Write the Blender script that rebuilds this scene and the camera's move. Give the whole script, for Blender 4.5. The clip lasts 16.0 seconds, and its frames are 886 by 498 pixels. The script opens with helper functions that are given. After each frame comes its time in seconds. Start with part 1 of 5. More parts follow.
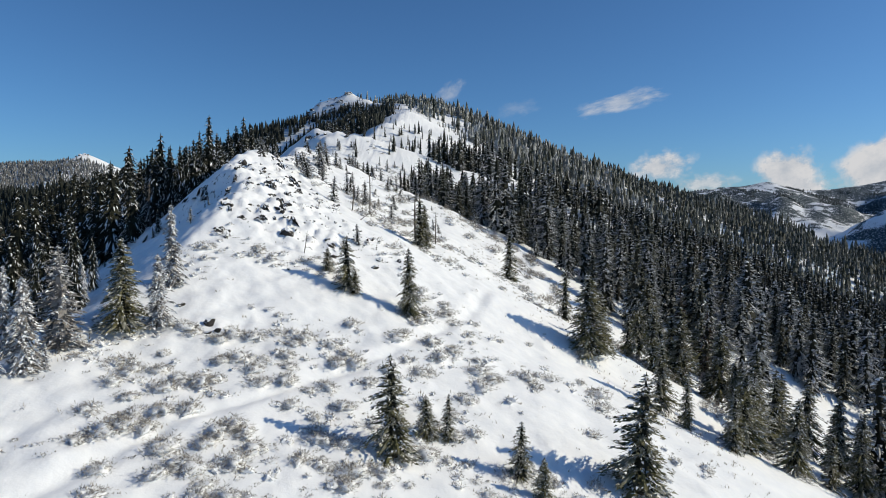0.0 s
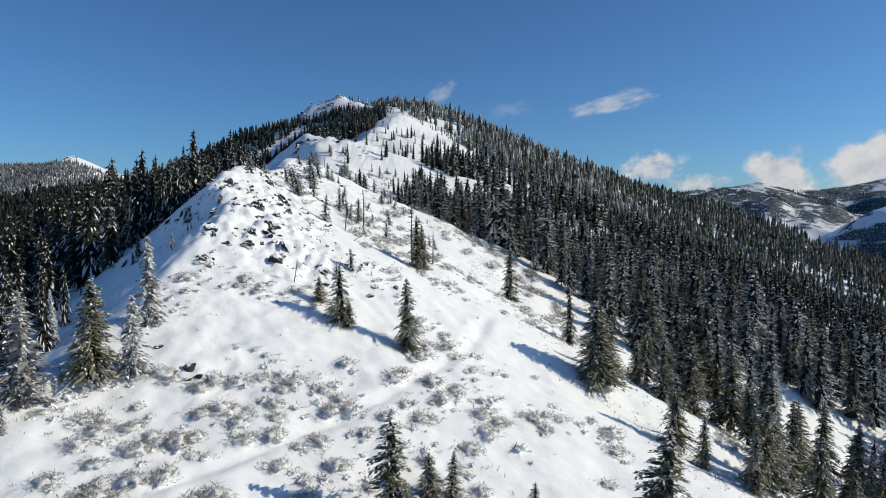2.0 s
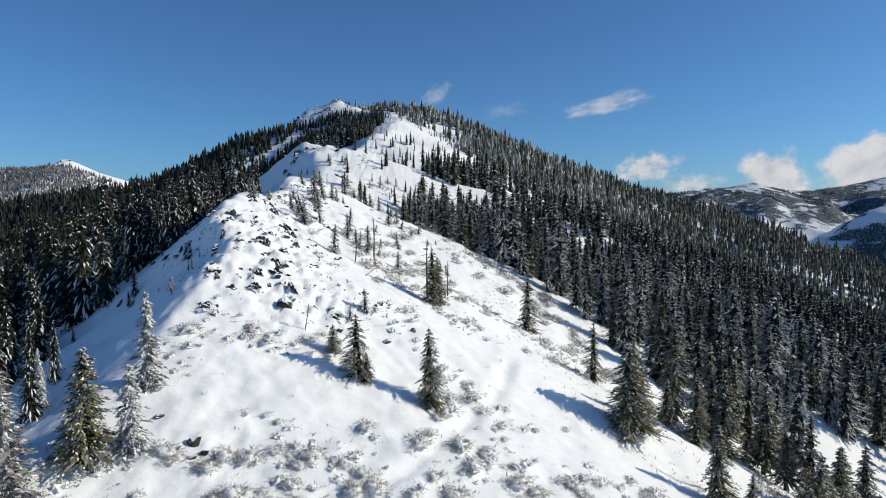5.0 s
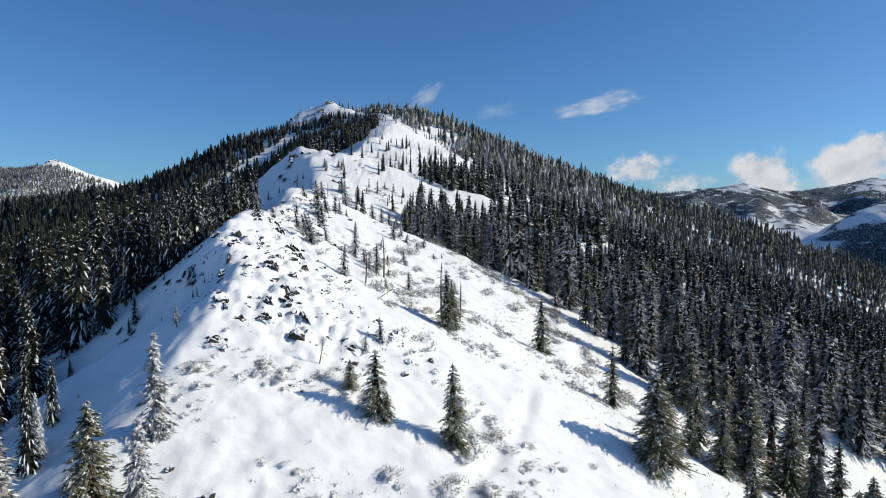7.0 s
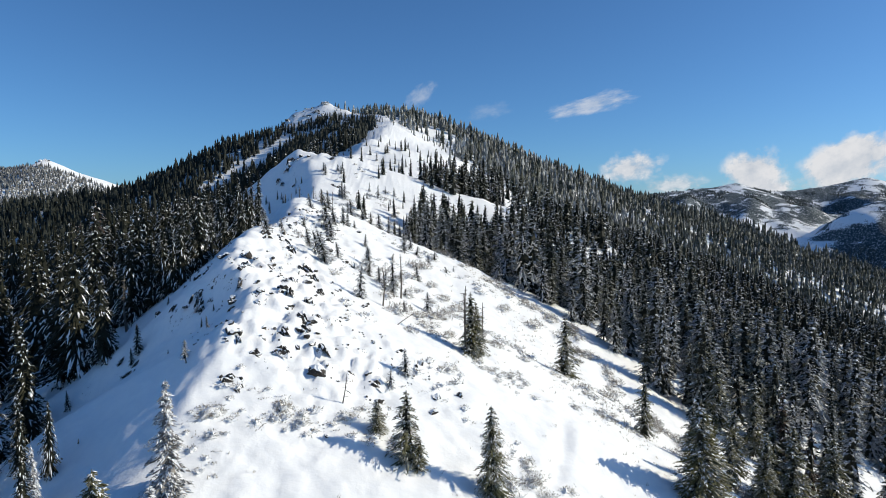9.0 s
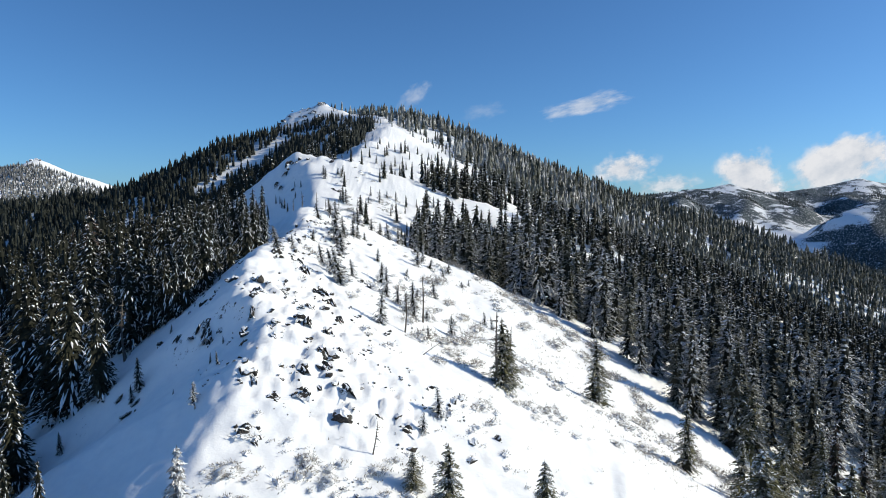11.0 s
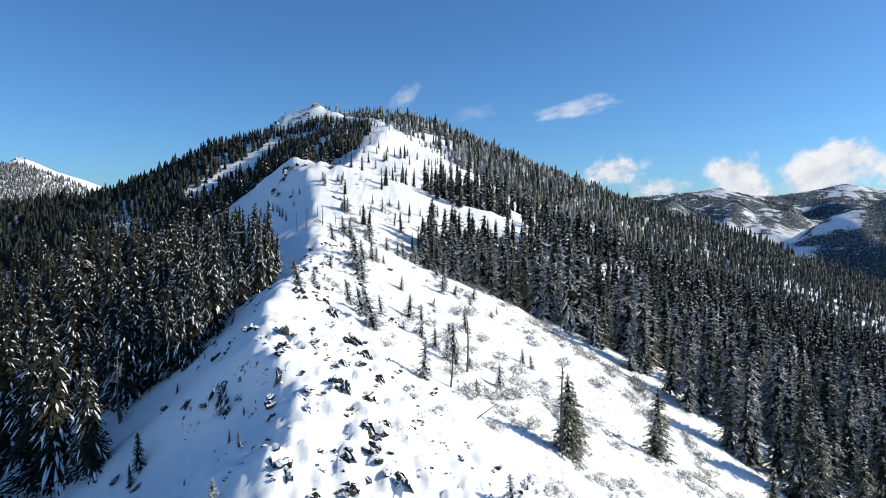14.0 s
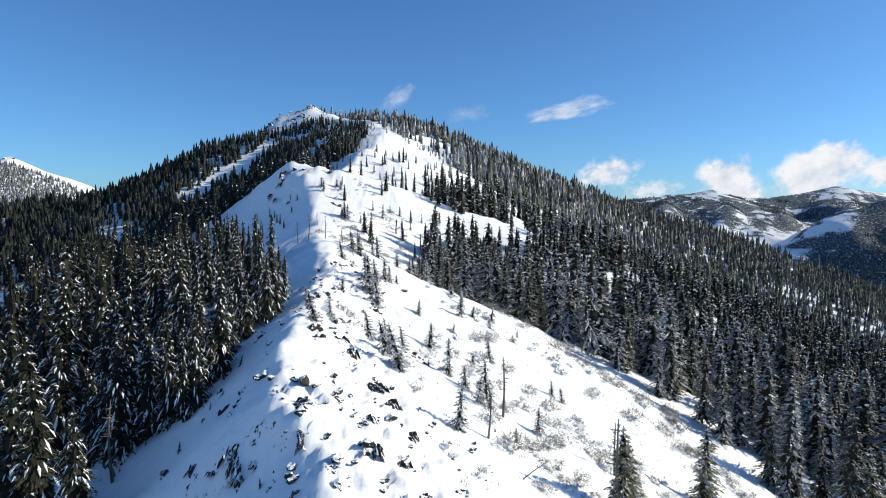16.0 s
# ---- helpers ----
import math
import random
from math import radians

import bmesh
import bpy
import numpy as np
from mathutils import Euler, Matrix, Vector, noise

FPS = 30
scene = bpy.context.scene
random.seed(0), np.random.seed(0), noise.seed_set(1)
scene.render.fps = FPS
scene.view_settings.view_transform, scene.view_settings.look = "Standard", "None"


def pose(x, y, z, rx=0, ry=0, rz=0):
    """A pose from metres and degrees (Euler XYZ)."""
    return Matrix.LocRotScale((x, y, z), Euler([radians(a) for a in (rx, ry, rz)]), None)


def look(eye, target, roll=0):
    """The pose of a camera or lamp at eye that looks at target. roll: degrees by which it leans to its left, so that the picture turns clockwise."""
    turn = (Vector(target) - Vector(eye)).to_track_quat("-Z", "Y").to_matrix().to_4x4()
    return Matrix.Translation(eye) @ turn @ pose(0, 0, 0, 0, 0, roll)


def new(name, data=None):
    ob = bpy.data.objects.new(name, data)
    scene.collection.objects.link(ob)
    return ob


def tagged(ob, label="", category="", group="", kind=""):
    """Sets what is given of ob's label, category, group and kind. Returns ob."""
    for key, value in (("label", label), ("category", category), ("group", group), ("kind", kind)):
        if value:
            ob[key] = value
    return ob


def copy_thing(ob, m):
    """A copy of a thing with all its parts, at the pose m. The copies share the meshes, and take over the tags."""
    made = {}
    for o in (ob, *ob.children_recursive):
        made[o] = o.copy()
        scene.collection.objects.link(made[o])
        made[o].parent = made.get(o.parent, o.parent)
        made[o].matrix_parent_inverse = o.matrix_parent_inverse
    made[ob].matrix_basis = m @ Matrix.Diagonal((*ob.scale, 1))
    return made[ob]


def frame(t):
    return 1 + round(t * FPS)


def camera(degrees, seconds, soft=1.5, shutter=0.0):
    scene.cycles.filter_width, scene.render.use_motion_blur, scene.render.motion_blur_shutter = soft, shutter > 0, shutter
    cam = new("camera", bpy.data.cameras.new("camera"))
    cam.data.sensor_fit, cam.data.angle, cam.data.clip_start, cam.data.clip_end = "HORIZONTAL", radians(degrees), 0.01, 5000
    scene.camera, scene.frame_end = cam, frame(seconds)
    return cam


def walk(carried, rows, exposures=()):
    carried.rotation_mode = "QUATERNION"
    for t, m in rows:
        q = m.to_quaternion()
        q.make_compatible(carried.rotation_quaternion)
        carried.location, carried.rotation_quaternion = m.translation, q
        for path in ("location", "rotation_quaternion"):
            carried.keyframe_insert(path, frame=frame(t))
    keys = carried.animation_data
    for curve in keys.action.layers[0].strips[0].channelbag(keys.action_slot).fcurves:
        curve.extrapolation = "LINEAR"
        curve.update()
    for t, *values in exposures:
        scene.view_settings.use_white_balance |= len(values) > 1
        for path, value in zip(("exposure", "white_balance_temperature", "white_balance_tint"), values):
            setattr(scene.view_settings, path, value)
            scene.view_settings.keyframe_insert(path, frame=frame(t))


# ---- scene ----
cam = camera(70, 16.0, soft=0.9)
PATH = [
    (0, (0.00, 0.00, 0.00), (0.00, 99.82, -5.96), 0.20),
    (0.5, (-0.19, 1.49, 0.71), (0.17, 101.31, -5.24), 0.12),
    (1, (-0.38, 2.90, 1.41), (0.31, 102.73, -4.47), 0.06),
    (1.5, (-0.66, 4.20, 2.17), (0.37, 104.02, -3.73), 0.06),
    (2, (-0.95, 5.40, 2.91), (0.32, 105.22, -2.94), 0.01),
    (2.5, (-1.31, 6.59, 3.66), (0.06, 106.41, -2.18), -0.05),
    (3, (-1.74, 7.64, 4.40), (-0.28, 107.46, -1.41), -0.02),
    (3.5, (-2.18, 8.68, 5.12), (-0.66, 108.50, -0.66), -0.11),
    (4, (-2.70, 9.72, 5.82), (-1.11, 109.54, 0.07), -0.18),
    (6.5, (-6.21, 14.38, 9.32), (-3.16, 114.18, 3.67), -0.27),
    (7, (-7.05, 15.52, 10.02), (-3.66, 115.30, 4.31), -0.28),
    (7.5, (-7.92, 16.68, 10.72), (-4.22, 116.45, 5.01), -0.27),
    (8, (-8.82, 17.92, 11.38), (-4.88, 117.68, 5.59), -0.28),
    (8.5, (-9.80, 19.56, 11.94), (-5.58, 119.30, 6.14), -0.28),
    (9, (-10.73, 21.19, 12.49), (-6.26, 120.92, 6.69), -0.27),
    (11.5, (-15.53, 30.17, 15.25), (-9.80, 129.83, 9.43), -0.14),
    (12, (-16.55, 32.06, 15.81), (-10.56, 131.71, 10.07), -0.08),
    (12.5, (-17.56, 33.95, 16.44), (-11.31, 133.59, 10.72), -0.01),
    (13, (-18.58, 35.85, 17.02), (-12.03, 135.48, 11.30), 0.09),
    (13.5, (-19.58, 37.82, 17.58), (-12.72, 137.42, 11.94), 0.15),
    (14, (-20.50, 39.99, 18.18), (-13.31, 139.57, 12.54), 0.19),
    (14.5, (-21.45, 42.04, 18.86), (-14.00, 141.60, 13.24), 0.26),
    (15, (-22.38, 44.10, 19.48), (-14.64, 143.65, 13.92), 0.33),
    (15.5, (-23.22, 46.01, 20.09), (-15.12, 145.53, 14.53), 0.38),
    (16, (-24.06, 48.00, 20.73), (-15.65, 147.49, 15.21), 0.36),
]
walk(cam, [(t, look(eye, target, roll)) for t, eye, target, roll in PATH],
     exposures=((0, -0.08, 6480, 10), (4, -0.05, 6420, 10), (8, 0.09, 6380, 10), (12, 0.26, 6350, 10), (16, 0.42, 6350, 10)))


# ---- world and light ----
SUN_EL, SUN_AZ = radians(27), radians(90)     # azimuth clockwise from +y
world = bpy.data.worlds.new("sky")
scene.world = world
world.use_nodes = True
wn = world.node_tree
wn.nodes.clear()
w_out = wn.nodes.new("ShaderNodeOutputWorld")
w_bg = wn.nodes.new("ShaderNodeBackground")
w_sky = wn.nodes.new("ShaderNodeTexSky")
w_sky.sky_type = 'NISHITA'
w_sky.sun_disc = False
w_sky.sun_elevation, w_sky.sun_rotation = SUN_EL, SUN_AZ
w_sky.altitude = 1800
w_sky.air_density, w_sky.dust_density, w_sky.ozone_density = 1.0, 2.3, 6.0
w_bg.inputs["Strength"].default_value = 0.100
w_tint = wn.nodes.new("ShaderNodeMix")
w_tint.data_type, w_tint.blend_type = 'RGBA', 'MULTIPLY'
w_tint.inputs[0].default_value = 1.0
w_tint.inputs[7].default_value = (0.70, 0.95, 1.06, 1)
wn.links.new(w_sky.outputs[0], w_tint.inputs[6])
wn.links.new(w_tint.outputs[2], w_bg.inputs[0])
wn.links.new(w_bg.outputs[0], w_out.inputs[0])

sun_data = bpy.data.lights.new("sun", 'SUN')
sun_data.energy, sun_data.angle, sun_data.color = 3.85, radians(0.53), (1.0, 0.915, 0.715)
sun = new("sun", sun_data)
to_sun = Vector((math.sin(SUN_AZ) * math.cos(SUN_EL), math.cos(SUN_AZ) * math.cos(SUN_EL), math.sin(SUN_EL)))
sun.matrix_world = look(to_sun * 300, (0, 0, 0))

# ---- materials ----
def shader(name):
    m = bpy.data.materials.new(name)
    m.use_nodes = True
    nt = m.node_tree
    nt.nodes.clear()
    out = nt.nodes.new("ShaderNodeOutputMaterial")
    b = nt.nodes.new("ShaderNodeBsdfPrincipled")
    nt.links.new(b.outputs[0], out.inputs[0])
    return m, nt, b


def node(nt, kind, **inputs):
    n = nt.nodes.new("ShaderNode" + kind)
    for key, value in inputs.items():
        key = key.replace("_", " ")
        if isinstance(value, bpy.types.NodeSocket):
            nt.links.new(value, n.inputs[key])
        else:
            n.inputs[key].default_value = value
    return n


def coords(nt):
    return nt.nodes.new("ShaderNodeTexCoord").outputs["Object"]


def speckle(nt, scale, detail=3.0, rough=0.55, vec=None):
    return node(nt, "TexNoise", Vector=vec or coords(nt), Scale=scale, Detail=detail, Roughness=rough).outputs["Fac"]


def calc(nt, op, a, b=0.0, c=0.0, clamp=False):
    n = nt.nodes.new("ShaderNodeMath")
    n.operation, n.use_clamp = op, clamp
    for i, v in enumerate((a, b, c)):
        if isinstance(v, bpy.types.NodeSocket):
            nt.links.new(v, n.inputs[i])
        else:
            n.inputs[i].default_value = v
    return n.outputs[0]


def ramp(nt, fac, stops):
    n = nt.nodes.new("ShaderNodeValToRGB")
    nt.links.new(fac, n.inputs[0])
    e = n.color_ramp.elements
    while len(e) < len(stops):
        e.new(0.5)
    for el, (p, c) in zip(e, stops):
        el.position, el.color = p, (*c, 1)
    return n.outputs[0]


def mixc(nt, fac, a, b):
    n = nt.nodes.new("ShaderNodeMix")
    n.data_type = 'RGBA'
    for s, v in ((n.inputs[0], fac), (n.inputs[6], a), (n.inputs[7], b)):
        if isinstance(v, bpy.types.NodeSocket):
            nt.links.new(v, s)
        else:
            s.default_value = v if isinstance(v, float) else (*v, 1)
    return n.outputs[2]


def step(nt, value, lo, hi):
    n = node(nt, "MapRange", Value=value, From_Min=lo, From_Max=hi)
    return n.outputs[0]


def normal_z(nt):
    g = nt.nodes.new("ShaderNodeNewGeometry")
    s = nt.nodes.new("ShaderNodeSeparateXYZ")
    nt.links.new(g.outputs["Normal"], s.inputs[0])
    return s.outputs["Z"]


def bump(nt, b, height, strength, distance):
    n = node(nt, "Bump", Height=height, Strength=strength, Distance=distance)
    nt.links.new(n.outputs[0], b.inputs["Normal"])


def snow_ground():
    m, nt, b = shader("snow_ground")
    nz = normal_z(nt)
    mid, fine = speckle(nt, 0.9, 5), speckle(nt, 9.0, 4)
    snow = ramp(nt, mid, [(0.3, (0.86, 0.87, 0.89)), (0.7, (0.93, 0.93, 0.93))])
    rock = ramp(nt, fine, [(0.3, (0.016, 0.015, 0.014)), (0.7, (0.065, 0.056, 0.047))])
    chip = speckle(nt, 2.6, 5, 0.7, node(nt, "Mapping", Vector=coords(nt), Scale=(1, 1, 0.5)).outputs[0])
    jag = calc(nt, 'ADD', calc(nt, 'MULTIPLY', chip, 0.75), calc(nt, 'MULTIPLY', mid, 0.36))
    bare = step(nt, calc(nt, 'ADD', nz, jag), 1.04, 0.99)
    nt.links.new(mixc(nt, bare, snow, rock), b.inputs["Base Color"])
    b.inputs["Roughness"].default_value = 0.62
    b.inputs["Specular IOR Level"].default_value = 0.25
    bump(nt, b, calc(nt, 'ADD', mid, calc(nt, 'MULTIPLY', fine, 0.16)), 0.24, 0.4)
    return m


def far_slopes():
    """Snow slopes seen from miles off, with belts of woods made of single crowns, blued as if by haze."""
    m, nt, b = shader("far_slopes")
    v = coords(nt)
    flat = node(nt, "Mapping", Vector=v, Scale=(1, 1, 1.6)).outputs[0]
    belts, patches, fine = speckle(nt, 0.0055, 4, vec=flat), speckle(nt, 0.022, 3, vec=flat), speckle(nt, 0.11, 3)
    cell = node(nt, "TexVoronoi", Vector=node(nt, "Mapping", Vector=v, Scale=(1, 1, 0.35)).outputs[0], Scale=0.22)
    sep = nt.nodes.new("ShaderNodeSeparateXYZ")
    nt.links.new(v, sep.inputs[0])
    low = step(nt, sep.outputs["Z"], -130.0, -165.0)
    thick = calc(nt, 'ADD', calc(nt, 'MULTIPLY', belts, 1.9), calc(nt, 'MULTIPLY', patches, 1.15))
    # a belt of woods under the tops, an open bowl of snow below it, and woods again in the valley
    belt = calc(nt, 'SUBTRACT', 1.0, calc(nt, 'DIVIDE', calc(nt, 'ABSOLUTE', calc(nt, 'SUBTRACT', sep.outputs["Z"], 60.0)), 130.0), clamp=True)
    bowl = calc(nt, 'SUBTRACT', 1.0, calc(nt, 'DIVIDE', calc(nt, 'ABSOLUTE', calc(nt, 'ADD', sep.outputs["Z"], 98.0)), 62.0), clamp=True)
    thick = calc(nt, 'ADD', thick, calc(nt, 'MULTIPLY', belt, 0.27))
    thick = calc(nt, 'SUBTRACT', thick, calc(nt, 'MULTIPLY', bowl, 0.34))
    thick = calc(nt, 'ADD', thick, calc(nt, 'MULTIPLY', low, 0.85))
    # on the nearer spur the tree line climbs with its crest
    line = calc(nt, 'ADD', calc(nt, 'SUBTRACT', sep.outputs["Z"], calc(nt, 'MULTIPLY', sep.outputs["X"], 0.46)), calc(nt, 'ADD', calc(nt, 'MULTIPLY', patches, 90.0), 712.0))
    hither = step(nt, calc(nt, 'ADD', sep.outputs["Y"], calc(nt, 'MULTIPLY', sep.outputs["X"], 0.0913)), 2465.0, 2440.0)
    thick = calc(nt, 'ADD', thick, calc(nt, 'MULTIPLY', hither, calc(nt, 'SUBTRACT', calc(nt, 'MULTIPLY', step(nt, line, 4.0, -36.0), 0.75), 0.1)))
    thick = step(nt, thick, 1.34, 1.72)
    reach = calc(nt, 'MULTIPLY', thick, 0.92)
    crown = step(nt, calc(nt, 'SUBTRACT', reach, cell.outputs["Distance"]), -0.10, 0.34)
    # crown colours pushed towards blue, standing in for the air's haze
    hazed_wood = mixc(nt, fine, (0.022, 0.035, 0.042), (0.055, 0.078, 0.088))
    nt.links.new(mixc(nt, crown, (0.82, 0.84, 0.87), hazed_wood), b.inputs["Base Color"])
    b.inputs["Roughness"].default_value = 0.8
    b.inputs["Specular IOR Level"].default_value = 0.15
    up = calc(nt, 'MULTIPLY', crown, calc(nt, 'SUBTRACT', 1.0, cell.outputs["Distance"]))
    bump(nt, b, calc(nt, 'ADD', up, calc(nt, 'MULTIPLY', patches, 0.7)), 0.35, 6.0)
    return m


def needles(name, dark, light, snow_from, snow_scale, rime=0.0, leaf=0.2, up=0.15, soft=1.0):
    """Conifer needles with snow lying on what faces up and frost in the tips."""
    m, nt, b = shader(name)
    g = nt.nodes.new("ShaderNodeNewGeometry")
    isl = g.outputs["Random Per Island"]
    obj = nt.nodes.new("ShaderNodeObjectInfo").outputs["Random"]
    fine, patch = speckle(nt, snow_scale, 3), speckle(nt, 0.13, 2)
    grain = step(nt, speckle(nt, snow_scale * 2.3 + 1.0, 2), 0.35, 0.65)
    tone = calc(nt, 'MULTIPLY', calc(nt, 'ADD', isl, grain), 0.5)
    green = mixc(nt, tone, dark, light)
    amount = calc(nt, 'ADD', calc(nt, 'MULTIPLY', fine, 0.95), calc(nt, 'MULTIPLY', normal_z(nt), up))
    amount = calc(nt, 'ADD', amount, calc(nt, 'MULTIPLY', patch, 0.35))
    amount = calc(nt, 'ADD', amount, calc(nt, 'MULTIPLY', obj, 0.06))
    amount = calc(nt, 'ADD', amount, calc(nt, 'MULTIPLY', isl, leaf))
    cover = step(nt, amount, snow_from - 0.05 * soft, snow_from + 0.18 * soft)
    if rime:
        cover = calc(nt, 'MAXIMUM', cover, calc(nt, 'MULTIPLY', fine, rime))
    nt.links.new(mixc(nt, cover, green, (0.80, 0.82, 0.85)), b.inputs["Base Color"])
    b.inputs["Roughness"].default_value = 0.7
    b.inputs["Specular IOR Level"].default_value = 0.2
    return m


def bark(name, lo, hi):
    m, nt, b = shader(name)
    v = node(nt, "Mapping", Vector=coords(nt), Scale=(9, 9, 1.5)).outputs[0]
    n = speckle(nt, 2.0, 5, vec=v)
    nt.links.new(ramp(nt, n, [(0.3, lo), (0.7, hi)]), b.inputs["Base Color"])
    b.inputs["Roughness"].default_value = 0.9
    bump(nt, b, n, 0.6, 0.04)
    return m


def rock_mat():
    m, nt, b = shader("crag_rock")
    n, f = speckle(nt, 1.6, 5), speckle(nt, 7.0, 5)
    stone = ramp(nt, f, [(0.25, (0.012, 0.011, 0.011)), (0.55, (0.036, 0.031, 0.027)), (0.8, (0.095, 0.076, 0.058))])
    cover = step(nt, calc(nt, 'ADD', normal_z(nt), calc(nt, 'MULTIPLY', n, 0.9)), 0.88, 1.0)
    nt.links.new(mixc(nt, cover, stone, (0.88, 0.89, 0.9)), b.inputs["Base Color"])
    b.inputs["Roughness"].default_value = 0.85
    bump(nt, b, calc(nt, 'ADD', n, f), 0.5, 0.12)
    return m


def plain_snow():
    m, nt, b = shader("fresh_snow")
    n, f = speckle(nt, 3.0, 4), speckle(nt, 18.0, 3)
    nt.links.new(ramp(nt, n, [(0.3, (0.85, 0.86, 0.88)), (0.7, (0.92, 0.92, 0.92))]), b.inputs["Base Color"])
    b.inputs["Roughness"].default_value = 0.65
    bump(nt, b, calc(nt, 'ADD', n, calc(nt, 'MULTIPLY', f, 0.4)), 0.5, 0.1)
    return m


def twigs_mat():
    m, nt, b = shader("shrub_twigs")
    g = nt.nodes.new("ShaderNodeNewGeometry")
    obj = nt.nodes.new("ShaderNodeObjectInfo").outputs["Random"]
    tone = mixc(nt, g.outputs["Random Per Island"], (0.13, 0.115, 0.095), (0.40, 0.36, 0.31))
    f = speckle(nt, 13.0, 3)
    a = calc(nt, 'ADD', calc(nt, 'MULTIPLY', f, 1.0), calc(nt, 'MULTIPLY', normal_z(nt), 0.22))
    a = calc(nt, 'ADD', a, calc(nt, 'MULTIPLY', obj, 0.14))
    nt.links.new(mixc(nt, step(nt, a, 0.72, 0.92), tone, (0.86, 0.87, 0.88)), b.inputs["Base Color"])
    b.inputs["Roughness"].default_value = 0.85
    return m


STRAW = bark("dry_straw", (0.16, 0.12, 0.075), (0.34, 0.27, 0.18))
SNOW = snow_ground()
NEEDLE = needles("fir_needles", (0.016, 0.020, 0.009), (0.165, 0.155, 0.084), 0.91, 4.0, leaf=0.14, soft=3.0)
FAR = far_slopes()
NEEDLE_G = needles("green_fir_needles", (0.034, 0.038, 0.015), (0.245, 0.22, 0.105), 0.95, 6.0, leaf=0.16, soft=2.6)
NEEDLE_K = needles("dark_fir_needles", (0.012, 0.016, 0.009), (0.088, 0.09, 0.058), 0.88, 4.0, leaf=0.14, soft=2.4)
NEEDLE_T = needles("stunted_fir_needles", (0.03, 0.028, 0.02), (0.14, 0.125, 0.09), 0.78, 6.0, leaf=0.15)
# western firs: both needle colours are darkened to paint in the ridge's shade
NEEDLE_M = needles("shade_toned_needles", (0.005, 0.009, 0.008), (0.030, 0.034, 0.027), 1.06, 4.0)
NEEDLE_W = needles("snowy_shade_toned_needles", (0.009, 0.012, 0.007), (0.05, 0.047, 0.028), 1.2, 3.5, leaf=0.3, up=0.2)
NEEDLE_R = needles("rimed_fir_needles", (0.04, 0.034, 0.028), (0.20, 0.165, 0.13), 0.88, 5.0, 0.32)
NEEDLE_RED = needles("rust_needles", (0.03, 0.02, 0.014), (0.09, 0.056, 0.036), 0.95, 4.0)
# near-black cores: the shade between the boughs is put into their colour
CORE = needles("inner_shade_needles", (0.005, 0.007, 0.005), (0.022, 0.024, 0.014), 1.12, 3.0)
CORE_E = needles("inner_shade_fir_needles", (0.004, 0.006, 0.004), (0.024, 0.024, 0.014), 1.12, 3.0)
NEEDLE_S = needles("frosted_fir_needles", (0.026, 0.028, 0.020), (0.15, 0.145, 0.105), 0.80, 4.0, 0.20, soft=2.0)
NEEDLE_F = needles("frosted_needles", (0.02, 0.022, 0.02), (0.11, 0.105, 0.095), 0.95, 0.25, 0.22)
# far needles paler and bluer than fir green, in place of haze
NEEDLE_D = needles("hazed_needles", (0.030, 0.040, 0.038), (0.085, 0.10, 0.09), 0.95, 0.3)
BARK = bark("fir_bark", (0.03, 0.024, 0.02), (0.11, 0.085, 0.065))
DEADWOOD = bark("grey_deadwood", (0.05, 0.042, 0.036), (0.19, 0.165, 0.14))
ROCK = rock_mat()
CAP = plain_snow()
TWIGS = twigs_mat()

# ---- helpers of this scene ----
RNG = np.random.default_rng(7)


def mesh_from(name, verts, tris, mats, index=None, smooth=False):
    me = bpy.data.meshes.new(name)
    verts, tris = np.asarray(verts, np.float32), np.asarray(tris, np.int32)
    k = tris.shape[1]
    me.vertices.add(len(verts))
    me.vertices.foreach_set("co", verts.ravel())
    me.loops.add(tris.size)
    me.loops.foreach_set("vertex_index", tris.ravel())
    me.polygons.add(len(tris))
    me.polygons.foreach_set("loop_start", np.arange(0, tris.size, k, dtype=np.int32))
    me.polygons.foreach_set("loop_total", np.full(len(tris), k, np.int32))
    for m in mats:
        me.materials.append(m)
    if index is not None:
        me.polygons.foreach_set("material_index", np.asarray(index, np.int32))
    me.polygons.foreach_set("use_smooth", np.full(len(tris), smooth))
    me.update()
    me.validate()
    return me


def part(name, me, parent, label=""):
    ob = new(name, me)
    ob.parent = parent
    return tagged(ob, label) if label else ob


def smooth_line(stations, values):
    """A smooth curve through values at rising stations (Catmull-Rom)."""
    s, v = np.array(stations, float), np.array(values, float)
    g = np.gradient(v, s)

    def at(q):
        q = np.clip(q, s[0], s[-1])
        i = np.clip(np.searchsorted(s, q) - 1, 0, len(s) - 2)
        h = s[i + 1] - s[i]
        u = (q - s[i]) / h
        return ((2 * u**3 - 3 * u**2 + 1) * v[i] + (u**3 - 2 * u**2 + u) * h * g[i]
                + (3 * u**2 - 2 * u**3) * v[i + 1] + (u**3 - u**2) * h * g[i + 1])
    return at


def lattice(seed):
    """Value noise over x, y, from -1 to 1."""
    table = np.random.default_rng(seed).uniform(-1, 1, (256, 256))

    def at(x, y):
        xi, yi = np.floor(x).astype(int), np.floor(y).astype(int)
        u, v = x - xi, y - yi
        u, v = u * u * u * (u * (u * 6 - 15) + 10), v * v * v * (v * (v * 6 - 15) + 10)
        a, b = table[xi & 255, yi & 255], table[(xi + 1) & 255, yi & 255]
        c, d = table[xi & 255, (yi + 1) & 255], table[(xi + 1) & 255, (yi + 1) & 255]
        return (a * (1 - u) + b * u) * (1 - v) + (c * (1 - u) + d * u) * v
    return at


